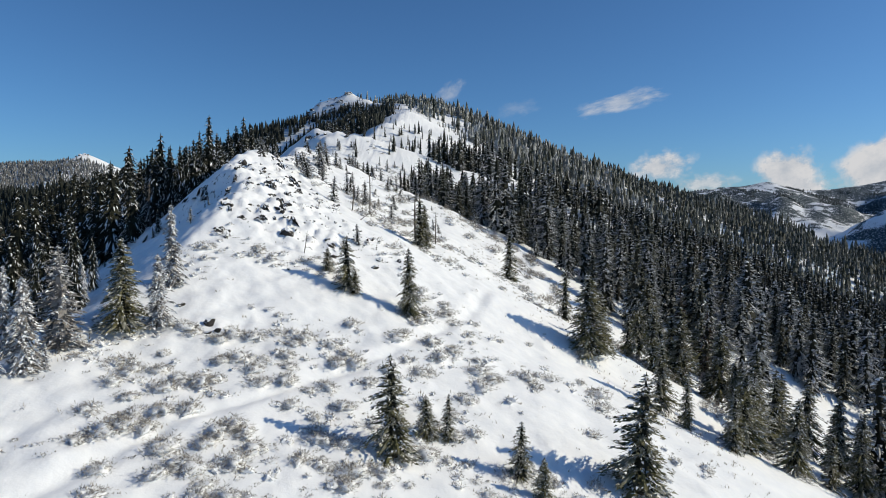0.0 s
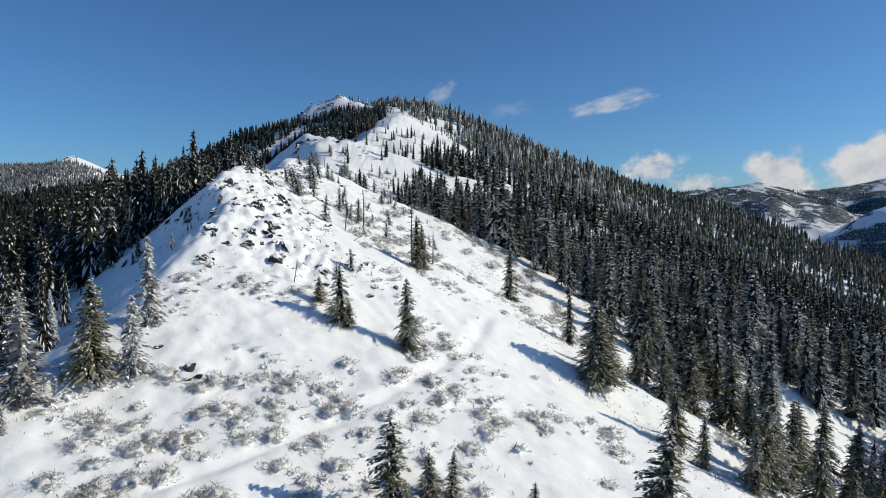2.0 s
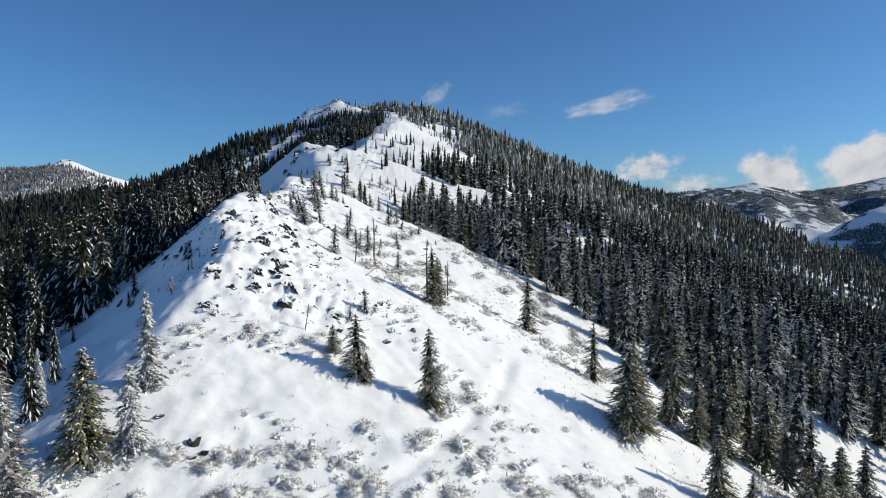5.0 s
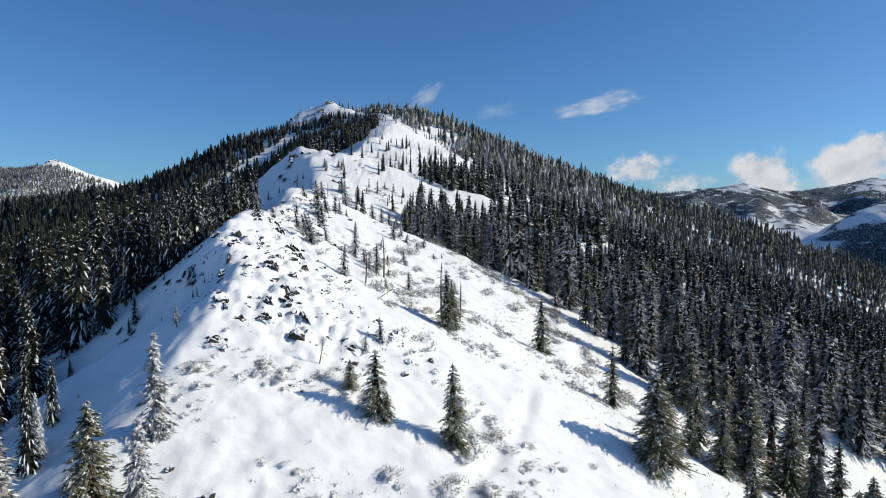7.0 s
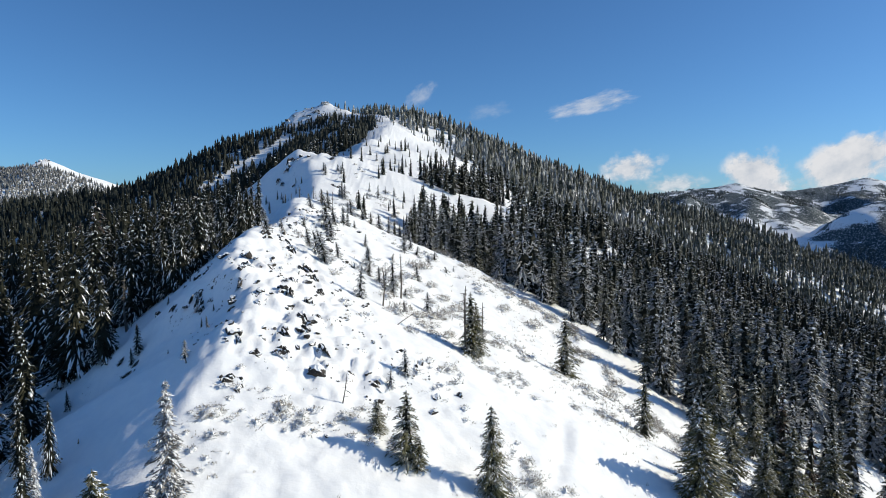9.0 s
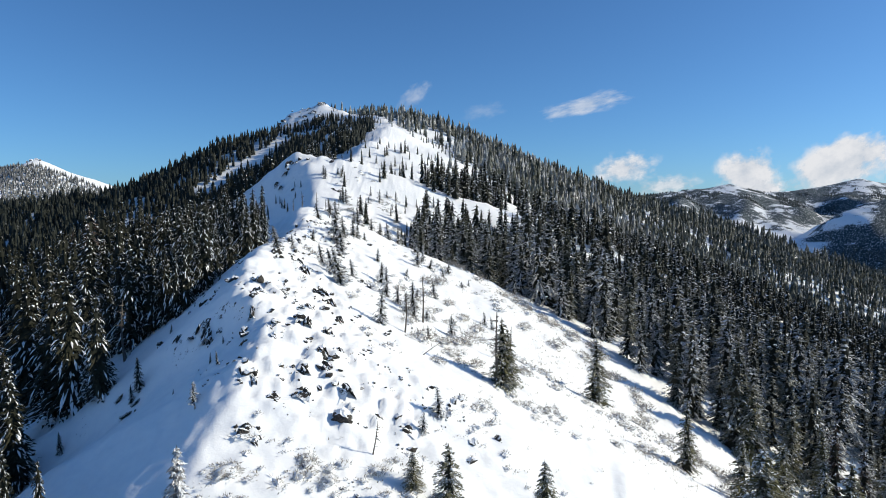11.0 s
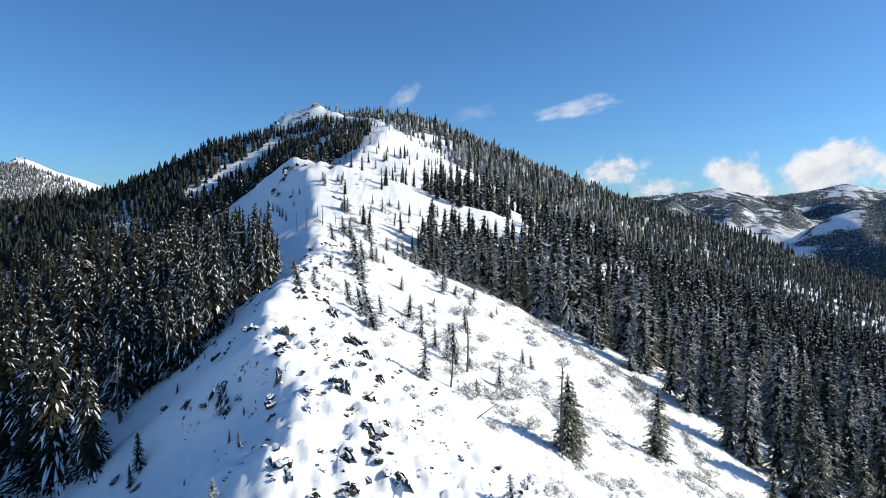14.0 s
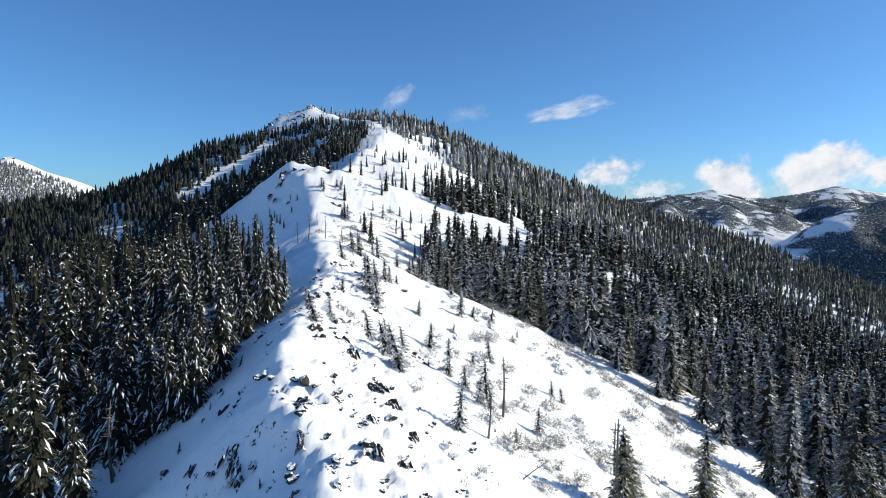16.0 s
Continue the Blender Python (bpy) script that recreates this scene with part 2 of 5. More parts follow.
NOISE = [lattice(i) for i in range(6)]


def fbm(x, y, size, octaves=4):
    out, amp = 0, 1.0
    for i in range(octaves):
        c, s = math.cos(i * 1.1), math.sin(i * 1.1)
        out = out + amp * NOISE[i]((c * x - s * y) / size + 17.3 * i, (s * x + c * y) / size - 9.1 * i)
        size, amp = size / 2.03, amp / 2
    return out


def smax(a, b, k):
    """The larger of two heights, with a soft seam."""
    h = np.clip(0.5 + 0.5 * (a - b) / k, 0, 1)
    return b * (1 - h) + a * h + k * h * (1 - h)


def bell(x, y, cx, cy, rx, ry):
    return np.exp(-((x - cx) / rx) ** 2 - ((y - cy) / ry) ** 2)


# ---- the lie of the land: one crest from the near saddle to the summit ----
ST = [-400, -100, 0, 40, 55, 70, 79, 84, 89, 92, 95.5, 100, 104, 108, 112, 122, 134, 150, 160, 172, 190, 230, 289, 315, 330, 339, 362, 390, 430, 484, 560, 640, 673, 760, 1100]
crest_x = smooth_line(ST, [-20, -28, -34, -35, -34, -31, -29.6, -29, -28, -28.8, -31.4, -32.6, -33.4, -33, -33, -33.4, -32.8, -33.6, -35, -36, -38, -44, -51, -55, -60, -66, -57, -48, -38, -30, -32, -68, -92, -96, -80])
crest_z = smooth_line(ST, [-120, -45, -22, -14.5, -11.3, -6.2, -1.7, 0.9, 3.2, 4.4, 6.5, 7.8, 8.8, 9.9, 10.4, 9.8, 11.0, 14.6, 16.5, 15.9, 14.8, 16, 21.5, 31, 39.5, 43.6, 40, 46, 57, 70, 91, 106, 107, 95, -60])
SE = [-400, 0, 50, 68, 85, 97, 112, 130, 150, 172, 230, 289, 339, 410, 500, 560, 600, 640, 1100]
east_near = smooth_line(SE, [.3, .25, .19, .23, .42, .44, .51, .48, .47, .46, .44, .18, .26, .42, .40, .30, .12, .02, .3])
east_far = smooth_line(SE, [.35, .35, .36, .42, .50, .535, .545, .48, .44, .42, .41, .43, .38, .385, .455, .50, .49, .42, .34])
west_near = smooth_line(SE, [.3, .25, .36, .50, .56, .84, .74, .60, .86, .80, .50, .62, .80, .50, .36, .36, .42, .48, .4])
# how far down the shaded face runs before it breaks off into the western woods
WEST_Y = [40, 75, 90, 103, 112, 124, 140, 172, 230, 290, 320, 345, 400]
west_rim = smooth_line(WEST_Y, [16, 15, 13, 17, 15, 12, 9, 9, 30, 40, 30, 30, 60])


def ridge(x, y, ax, ay, az, bx, by, bz, slope, back=None):
    """A straight ridge from a to b that falls off on both sides."""
    ux, uy = bx - ax, by - ay
    n = math.hypot(ux, uy)
    t = ((x - ax) * ux + (y - ay) * uy) / n
    d = ((x - ax) * uy - (y - ay) * ux) / n
    over = np.maximum(0, np.maximum(-t, t - n))
    r = np.hypot(np.hypot(d, over), 12) - 12
    s = slope if back is None else np.where(d > 0, slope, back)
    return az + (bz - az) * np.clip(t / n, 0, 1) - s * r


def land(x, y):
    """The height of the snow at x, y, without the fine relief."""
    wob = 2.4 * fbm(y * 1.0, y * 0 + 3.7, 20, 4) * np.clip((y - 115) / 40, 0, 1) + 0.9 * fbm(y * 1.0, y * 0 + 8.1, 7, 2) * np.clip((y - 78) / 10, 0, 1)
    d = x - crest_x(y) - wob * np.interp(y, [100, 140], [0.5, 0.9])
    zc = crest_z(y)
    de, dw = np.maximum(d, 0), np.maximum(-d, 0)
    r = np.interp(y, [105, 150], [0.9, 2.2])
    de, dw = np.sqrt(de * de + r * r) - r, np.sqrt(dw * dw + r * r) - r
    s1, s2 = east_near(y), east_far(y)
    reach = np.interp(y, [500, 620], [40, 75])
    east = s2 * de + (s1 - s2) * reach * (1 - np.exp(-de / reach))
    wn_ = west_near(y)
    rim = west_rim(y) + 1.6 * fbm(x * 0 + 2.2, y, 9, 2)
    outer = np.interp(y, [40, 60, 90, 112, 140, 200, 260, 330], [0.4, 0.55, 0.75, 0.70, 0.50, 0.42, 0.5, 0.6])
    west = wn_ * np.minimum(dw, rim) + outer * np.maximum(0, dw - rim) + (0.58 - outer) * np.maximum(0, dw - 60) + (0.3 - 0.58) * np.maximum(0, dw - 190)
    z = zc - east - west
    z = z + 20 * bell(x, y, -109, 672, 22, 15) + 11 * bell(x, y, -130, 668, 12, 12) + 8 * bell(x, y, -144, 666, 11, 11) + 5 * bell(x, y, -78, 662, 9, 9)
    # spurs and side ridges
    spur = ridge(x, y, -98, 668, 108, -174, 645, 74, .52)
    for a in ((-174, 645, 74, -235, 625, 40, .46), (-235, 625, 40, -300, 615, 22, .42), (-300, 615, 22, -560, 640, -4, .4)):
        spur = smax(spur, ridge(x, y, *a), 6)
    z = smax(z, spur, 12)
    rough = np.clip((np.hypot(x + 25, y - 90) - 40) / 200, 0, 1)
    z = z + rough * 5.5 * fbm(x, y, 90, 3)
    z = smax(z, -190 + 12 * fbm(x, y, 300, 3), 40)
    # far ranges
    rel = 105 * (0.42 - np.abs(fbm(x + 300, y, 430, 6)))
    far = ridge(x, y, 900, 3300, 70, 1480, 3260, 125, .34)
    for a in ((1480, 3260, 125, 1657, 3254, 150, .34), (1657, 3254, 150, 1800, 3260, 108, .34), (1800, 3260, 108, 2060, 3260, 122, .34), (2060, 3260, 122, 2360, 3250, 176, .34),
              (2360, 3250, 176, 2700, 3250, 140, .34), (2700, 3250, 140, 4300, 3000, 260, .34), (1400, 3240, 100, 1100, 2620, 8, .46), (1100, 2620, 8, 960, 2250, -90, .5),
              (2360, 3230, 150, 2000, 2500, -10, .4)):
        far = smax(far, ridge(x, y, *a), 25)
    for a in ((1300, 2330, -160, 1738, 2290, 42, .56), (1738, 2290, 42, 2100, 2280, 160, .56), (2100, 2280, 160, 2900, 2200, 230, .5)):
        far = smax(far, ridge(x, y, *a), 20)
    west_far = ridge(x, y, -1276, 2274, 194, -1155, 2290, 136, .5)
    for a in ((-1276, 2274, 194, -1360, 2270, 164, .5), (-1360, 2270, 164, -1700, 2240, 150, .42), (-1700, 2240, 150, -3600, 2000, 150, .4),
              (-1155, 2290, 136, -700, 2500, -40, .42), (-1276, 2260, 150, -1100, 1700, -60, .4)):
        west_far = smax(west_far, ridge(x, y, *a), 18)
    out = np.clip((np.hypot(x, y) - 1100) / 500, 0, 1)
    edge = np.clip((np.hypot(x + 1276, y - 2274) - 60) / 300, 0.12, 1) * np.clip((np.hypot(x - 1657, y - 3254) - 60) / 300, 0.12, 1)
    calm = np.clip((np.abs(y - 3254) - 60) / 260, 0.16, 1)
    u = (x - 0.28 * (y - 3250) + 110 * fbm(x + 90, y, 520, 3)) / 290
    saw = u - np.floor(u)
    saw = np.where(saw < 0.66, saw / 0.66, (1 - saw) / 0.34) - 0.5
    ribs = 30 * saw * np.clip(0.75 + 0.6 * fbm(x, y + 77, 380, 2), 0.2, 1.3) + 0.4 * rel
    z = smax(z, far + out * edge * calm * ribs, 30)
    z = smax(z, west_far + out * edge * rel * 0.6, 30)
    return z


def blocks(x, y, size):
    """Broken ledges: each cell a tilted block of its own height."""
    u, v = x / size, y / size
    iu, iv = np.floor(u).astype(int), np.floor(v).astype(int)
    best = np.full(np.shape(x), 9.0)
    out = np.zeros(np.shape(x))
    rnd = np.random.default_rng(77).uniform(-1, 1, (64, 64, 5))
    for a in (-1, 0, 1):
        for b in (-1, 0, 1):
            q = rnd[(iu + a) & 63, (iv + b) & 63]
            du, dv = u - (iu + a + 0.5 + 0.45 * q[..., 0]), v - (iv + b + 0.5 + 0.45 * q[..., 1])
            d2 = du * du + dv * dv
            h = q[..., 2] + 0.9 * q[..., 3] * du + 0.9 * q[..., 4] * dv
            out = np.where(d2 < best, h, out)
            best = np.minimum(best, d2)
    return out


TRAIL_Y = [20, 40.7, 47.8, 52.9, 56.8, 62.3, 66.3, 75.2, 83.7, 98]
trail_x = smooth_line(TRAIL_Y, [-30, -23.3, -19.8, -15.5, -12.5, -7.9, -5.1, -0.3, 3.9, 7.8])


def craggy(x, y):
    """Where the crest is broken by crags: the first knoll and its rocky rib."""
    k = bell(x, y, -27, 97, 8, 16) + 0.85 * bell(x, y, -19, 86, 8, 8) + 0.9 * bell(x, y, -30, 125, 6, 14) + bell(x, y, -31.5, 142, 4, 14) + 0.6 * bell(x, y, -22, 61, 5, 4) + 0.9 * bell(x, y, -66, 338, 16, 12) + 0.5 * bell(x, y, -48, 318, 12, 14) + bell(x, y, -115, 668, 24, 14)
    return np.clip(k, 0, 1)


def height(x, y):
    """The snow surface with drifts, trail and crags."""
    z = land(x, y)
    z = z + 0.20 * fbm(x + 5, y, 7, 4) + 0.13 * fbm(x, y - 40, 1.7, 3) + 0.10 * fbm(0.45 * x + 9, y + 0.3 * x, 2.6, 2)
    z = z + 0.24 * fbm(x + 3, 0.6 * y, 4.5, 3) * np.clip((y - 108) / 20, 0, 1) + 2.0 * bell(x, y, -63, 336, 24, 16) * fbm(x, y + 7, 9, 3) + 4.0 * bell(x, y, -120, 668, 34, 14) * fbm(x, y + 17, 11, 3)
    c = craggy(x, y)
    z = z + c * (0.5 * np.abs(fbm(x, y + 11, 1.5, 3)) - 0.15)
    ledge = np.clip((c - 0.25) * 2.2, 0, 1) * np.clip(0.5 + 1.3 * fbm(x + 31, y, 6, 2), 0, 1)
    z = z + ledge * (0.12 * blocks(x, y, 2.2) + 0.24 * blocks(x + 40, y, 1.15))
    t = np.abs(x - trail_x(y)) * 0.8
    z = z - (0.26 * np.exp(-(t / 0.55) ** 2) - 0.05 * np.exp(-((t - 1.3) / 0.5) ** 2)) * np.clip((y - 30) / 10, 0, 1) * np.clip((96 - y) / 6, 0, 1)
    return z

# ---- ground ----
def spaced(stretches):
    out = [stretches[0][0]]
    for start, end, gap0, gap1 in stretches:
        n = max(1, int(round(abs(end - start) / ((gap0 + gap1) / 2))))
        u = np.linspace(0, 1, n + 1)[1:]
        g = gap1 / gap0
        w = (g**u - 1) / (g - 1) if abs(g - 1) > 0.01 else u
        out += list(start + (end - start) * w)
    return np.array(out)


def sheet(xs, ys, hole=None):
    """Grid of the land over xs, ys; cells wholly inside the hole are left out."""
    X, Y = np.meshgrid(xs, ys)
    Z = height(X, Y)
    ids = np.arange(X.size).reshape(X.shape)
    q = np.stack([ids[:-1, :-1], ids[:-1, 1:], ids[1:, 1:], ids[1:, :-1]], -1).reshape(-1, 4)
    if hole:
        x0, x1, y0, y1 = hole
        inside = ((X > x0) & (X < x1) & (Y > y0) & (Y < y1)).ravel()
        Z = Z - 1.5 * inside.reshape(Z.shape)
        q = q[~inside[q].all(1)]
    return np.stack([X, Y, Z], -1).reshape(-1, 3), q, Z


# the ridge in fine steps, and the country round it in coarse ones
gx = spaced([(-700, -110, 14, 3), (-110, -50, 3, 0.5), (-50, -40, 0.5, 0.36), (-40, -14, 0.36, 0.36), (-14, 34, 0.36, 0.9), (34, 90, 0.9, 3), (90, 700, 3, 14)])
gy = spaced([(-240, -40, 30, 6), (-40, 36, 6, 0.6), (36, 72, 0.6, 0.4), (72, 130, 0.4, 0.4), (130, 380, 0.4, 3.5), (380, 900, 3.5, 9)])
ox = spaced([(-4800, -2000, 150, 32), (-2000, -600, 24, 24), (-600, 600, 40, 40), (600, 3000, 22, 22), (3000, 4800, 26, 120)])
oy = spaced([(-3000, 700, 150, 40), (700, 1500, 40, 22), (1500, 3350, 22, 22), (3350, 4900, 26, 120)])
v1, q1, GZ = sheet(gx, gy)
v2, q2, OZ = sheet(ox, oy, (-690, 690, -230, 885))
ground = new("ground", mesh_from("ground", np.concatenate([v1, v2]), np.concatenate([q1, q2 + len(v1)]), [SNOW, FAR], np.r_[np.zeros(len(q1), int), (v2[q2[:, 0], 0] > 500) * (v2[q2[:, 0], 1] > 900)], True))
tagged(ground, "snow-covered mountain ridge with wind-packed drifts", "ground", kind="structure")


def on_sheet(x, y, far=False):
    """The height of the ground's sheet itself, between its grid lines."""
    gx_, gy_, z = (ox, oy, OZ) if far else (gx, gy, GZ)
    i, j = np.clip(np.searchsorted(gx_, x) - 1, 0, len(gx_) - 2), np.clip(np.searchsorted(gy_, y) - 1, 0, len(gy_) - 2)
    u, v = (x - gx_[i]) / (gx_[i + 1] - gx_[i]), (y - gy_[j]) / (gy_[j + 1] - gy_[j])
    return (z[j, i] * (1 - u) + z[j, i + 1] * u) * (1 - v) + (z[j + 1, i] * (1 - u) + z[j + 1, i + 1] * u) * v


# ---- conifers ----
def bough_arrays(seed, boughs, twigs, width, base, droop=0.6, size=0.03, fat=0.32, gaps=0.08, vary=(0.5, 1.2), taper=0.75, spread=0.2, frost=0.1, pads=0.0, pad=0.06, layers=0):
    """A fir's crown one unit high. Whorls of boughs that sag outwards, each a spine with a fan of small
    needle sprays, some of them white, and pads of snow lying on others. Returns verts, faces and 0 needles, 1 snow."""
    r = np.random.default_rng(seed)
    i = np.arange(boughs)
    u = (i + r.uniform(0, 1, boughs)) / boughs
    if layers:
        u = np.clip((np.floor(u * layers) + 0.5) / layers + r.normal(0, 0.16 / layers, boughs), 0, 0.995)
    az = i * 2.399 + r.uniform(-0.6, 0.6, boughs)
    L = width * (1 - u) ** taper * r.uniform(*vary, boughs) * (1 + 0.2 * np.cos(az - r.uniform(0, 6.28))) * np.clip((u + 0.08) / 0.16, 0.6, 1) + 0.010
    keep = r.uniform(size=boughs) > gaps
    u, az, L = u[keep], az[keep], L[keep]
    n = len(u)
    h = base + (0.975 - base) * u
    rise, sag = -0.2 + 0.75 * u + r.normal(0, 0.12, n), droop * r.uniform(0.7, 1.3, n)
    out = np.stack([np.cos(az), np.sin(az), 0 * az], -1)
    side = np.stack([-out[:, 1], out[:, 0], 0 * az], -1)
    up = np.array([0, 0, 1.0])

    def along(k, s_):
        return out[k] * (L[k] * s_)[:, None] + up * np.maximum(h[k] + L[k] * (rise[k] * s_ - sag[k] * s_ ** 2), 0.005)[:, None]

    def blades(a, b, w, hang):
        mid = a * 0.5 + b * 0.5 - up * (hang * w)[:, None]
        q = np.cross(b - a, up)
        q = q / (np.linalg.norm(q, axis=1)[:, None] + 1e-9) * w[:, None]
        q[:, 2] += r.normal(0, 0.35, len(w)) * w
        return np.stack([a, mid + q, b, mid - q], 1).reshape(-1, 3)

    k = np.repeat(np.arange(n), twigs)
    m = n * twigs
    s_ = r.uniform(0.14, 1.0, m) ** 0.8
    off = r.normal(0, spread, m) * (1.1 - 0.6 * s_)
    a = along(k, s_) + side[k] * (L[k] * off)[:, None] - up * (L[k] * np.abs(off) * 0.4)[:, None]
    a[:, 2] = np.maximum(a[:, 2], 0.002)
    d = out[k] + side[k] * (off * 2.2 + r.normal(0, 0.45, m))[:, None]
    d[:, 2] = -droop * r.uniform(0.1, 1.3, m) + r.normal(0, 0.15, m)
    d /= np.linalg.norm(d, axis=1)[:, None]
    l = (size * r.uniform(0.6, 1.4, m) * (0.55 + 0.45 * np.sqrt(1 - u[k])))[:, None]
    w = np.cross(d, up + r.normal(0, 0.5, (m, 3)))
    w = w / (np.linalg.norm(w, axis=1)[:, None] + 1e-9) * l * fat
    spine = blades(along(np.arange(n), np.full(n, 0.04)), along(np.arange(n), np.full(n, 0.97)), L * 0.06 + 0.003, 0.8)
    tip = np.array([(0, 0, 0.9), (0.009, 0, 0.925), (0, 0, 1.0), (-0.009, 0, 0.925), (0, 0, 0.9), (0, 0.009, 0.925), (0, 0, 1.0), (0, -0.009, 0.925)])
    V = np.concatenate([spine, tip])
    q = np.arange(len(V)).reshape(-1, 4)
    F = np.concatenate([q[:, [0, 1, 2]], q[:, [0, 2, 3]]])
    M = np.zeros(len(F), int)
    white = r.uniform(size=m) < frost
    a[white, 2] += 0.004
    sprays = np.stack([a - d * l * 0.45 + w, a - d * l * 0.45 - w, a + d * l * 0.75], 1)
    for kind, chosen in ((0, sprays[~white]), (1, sprays[white])):
        F = np.concatenate([F, np.arange(3 * len(chosen)).reshape(-1, 3) + len(V)])
        V = np.concatenate([V, chosen.reshape(-1, 3)])
        M = np.r_[M, np.full(len(chosen), kind)]
    if pads:
        k = np.repeat(np.arange(n), 2)
        s0 = np.where(np.arange(2 * n) % 2, r.uniform(0.25, 0.5, 2 * n), r.uniform(0.55, 0.75, 2 * n))
        laid = r.uniform(size=2 * n) < pads
        k, s0 = k[laid], s0[laid]
        m = len(k)
        lift = up * (L[k] * 0.05 + 0.002)[:, None]
        off = side[k] * (L[k] * r.normal(0, 0.14, m))[:, None]
        p0, p1 = along(k, s0) + lift * 0.6 + off, along(k, np.minimum(s0 + r.uniform(0.28, 0.5, m), 1.05)) + lift * 0.3 + off * 1.5
        pm = (p0 + p1) / 2 + lift * 1.3
        w = side[k] * (L[k] * pad * r.uniform(0.6, 1.4, m) + 0.002)[:, None]
        w2 = up * (L[k] * pad * 0.5)[:, None]
        P = np.stack([p0, pm, p1, pm + w - w2, pm - w - w2], 1).reshape(-1, 3)
        f = np.array([(0, 3, 1), (1, 3, 2), (0, 1, 4), (1, 2, 4)])
        f = (f[None] + (np.arange(m) * 5)[:, None, None]).reshape(-1, 3) + len(V)
        V, F, M = np.concatenate([V, P]), np.concatenate([F, f]), np.r_[M, np.ones(len(f), int)]
    return V, F, M


def stem_arrays(r0, r1, h, sides=6, bend=0.0, rings=5):
    V, F = [], []
    for k in range(rings):
        u = k / (rings - 1)
        r = r0 + (r1 - r0) * u
        for s in range(sides):
            a = 6.2832 * s / sides
            V.append((r * math.cos(a) + bend * math.sin(u * 2.6), r * math.sin(a), h * u - 0.02 * (k == 0)))
    for k in range(rings - 1):
        for s in range(sides):
            a, b = k * sides + s, k * sides + (s + 1) % sides
            F += [(a, b, b + sides), (a, b + sides, a + sides)]
    return np.array(V), np.array(F)


def planted(templates, spots, rng, heights, girth=(0.85, 1.2)):
    """Many trees in one set of arrays: templates are (verts, faces, material index)."""
    VV, FF, MM, n = [], [], [], 0
    pick = rng.integers(0, len(templates), len(spots))
    for k, (v, f, m) in enumerate(templates):
        sel = np.where(pick == k)[0]
        if not len(sel):
            continue
        a = rng.uniform(0, 6.28, len(sel))
        h = heights[sel]
        g = h * rng.uniform(*girth, len(sel))
        lean = rng.normal(0, 0.018, (len(sel), 2))
        c, s = np.cos(a)[:, None], np.sin(a)[:, None]
        x = (v[:, 0] * c - v[:, 1] * s) * g[:, None] + lean[:, :1] * v[:, 2] * h[:, None] + spots[sel, 0:1]
        y = (v[:, 0] * s + v[:, 1] * c) * g[:, None] + lean[:, 1:] * v[:, 2] * h[:, None] + spots[sel, 1:2]
        z = v[:, 2] * h[:, None] + spots[sel, 2:3]
        VV.append(np.stack([x, y, z], -1).reshape(-1, 3))
        FF.append((f[None] + (np.arange(len(sel)) * len(v))[:, None, None]).reshape(-1, 3) + n)
        MM.append(np.tile(m, len(sel)))
        n += len(sel) * len(v)
    return np.concatenate(VV), np.concatenate(FF), np.concatenate(MM)


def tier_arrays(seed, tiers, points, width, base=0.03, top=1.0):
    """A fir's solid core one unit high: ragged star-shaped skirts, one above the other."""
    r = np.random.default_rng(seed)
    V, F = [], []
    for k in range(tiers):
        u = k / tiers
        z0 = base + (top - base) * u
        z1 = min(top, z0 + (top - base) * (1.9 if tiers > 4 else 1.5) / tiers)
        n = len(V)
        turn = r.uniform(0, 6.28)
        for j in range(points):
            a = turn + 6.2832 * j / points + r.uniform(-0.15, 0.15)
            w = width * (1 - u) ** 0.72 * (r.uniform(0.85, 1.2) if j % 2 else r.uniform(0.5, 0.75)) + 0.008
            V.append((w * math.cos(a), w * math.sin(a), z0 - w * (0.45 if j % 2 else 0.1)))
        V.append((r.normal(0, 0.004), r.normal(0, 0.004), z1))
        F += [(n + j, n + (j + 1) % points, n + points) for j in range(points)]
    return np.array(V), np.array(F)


def joined(*pairs):
    V, F, n = [], [], 0
    for v, f in pairs:
        V.append(v)
        F.append(f + n)
        n += len(v)
    return np.concatenate(V), np.concatenate(F)


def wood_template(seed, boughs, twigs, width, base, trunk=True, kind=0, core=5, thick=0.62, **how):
    """A forest fir: core with the crown's inner shade in its colour, boughs, snow and stem; kind picks the look of its
    needles.
    """
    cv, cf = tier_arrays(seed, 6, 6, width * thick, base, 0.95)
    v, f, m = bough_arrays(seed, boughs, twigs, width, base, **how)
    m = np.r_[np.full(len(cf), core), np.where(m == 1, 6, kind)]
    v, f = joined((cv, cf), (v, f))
    if trunk:
        tv, tf = stem_arrays(0.014, 0.003, 0.9, 4, rings=2)
        v, f = joined((v, f), (tv, tf))
        m = np.r_[m, np.ones(len(tf), int)]
    return v, f, m


def edge_east(y):
    """How far east of the crest the woods begin."""
    return np.interp(y, [30, 60, 75, 88, 110, 145, 155, 165, 178, 200, 240, 276, 300, 340, 400, 470, 520, 560],
                       [95, 90, 82, 73, 63, 55, 47, 36, 23, 21, 25, 31, 38, 52, 62, 40, 12, -5])


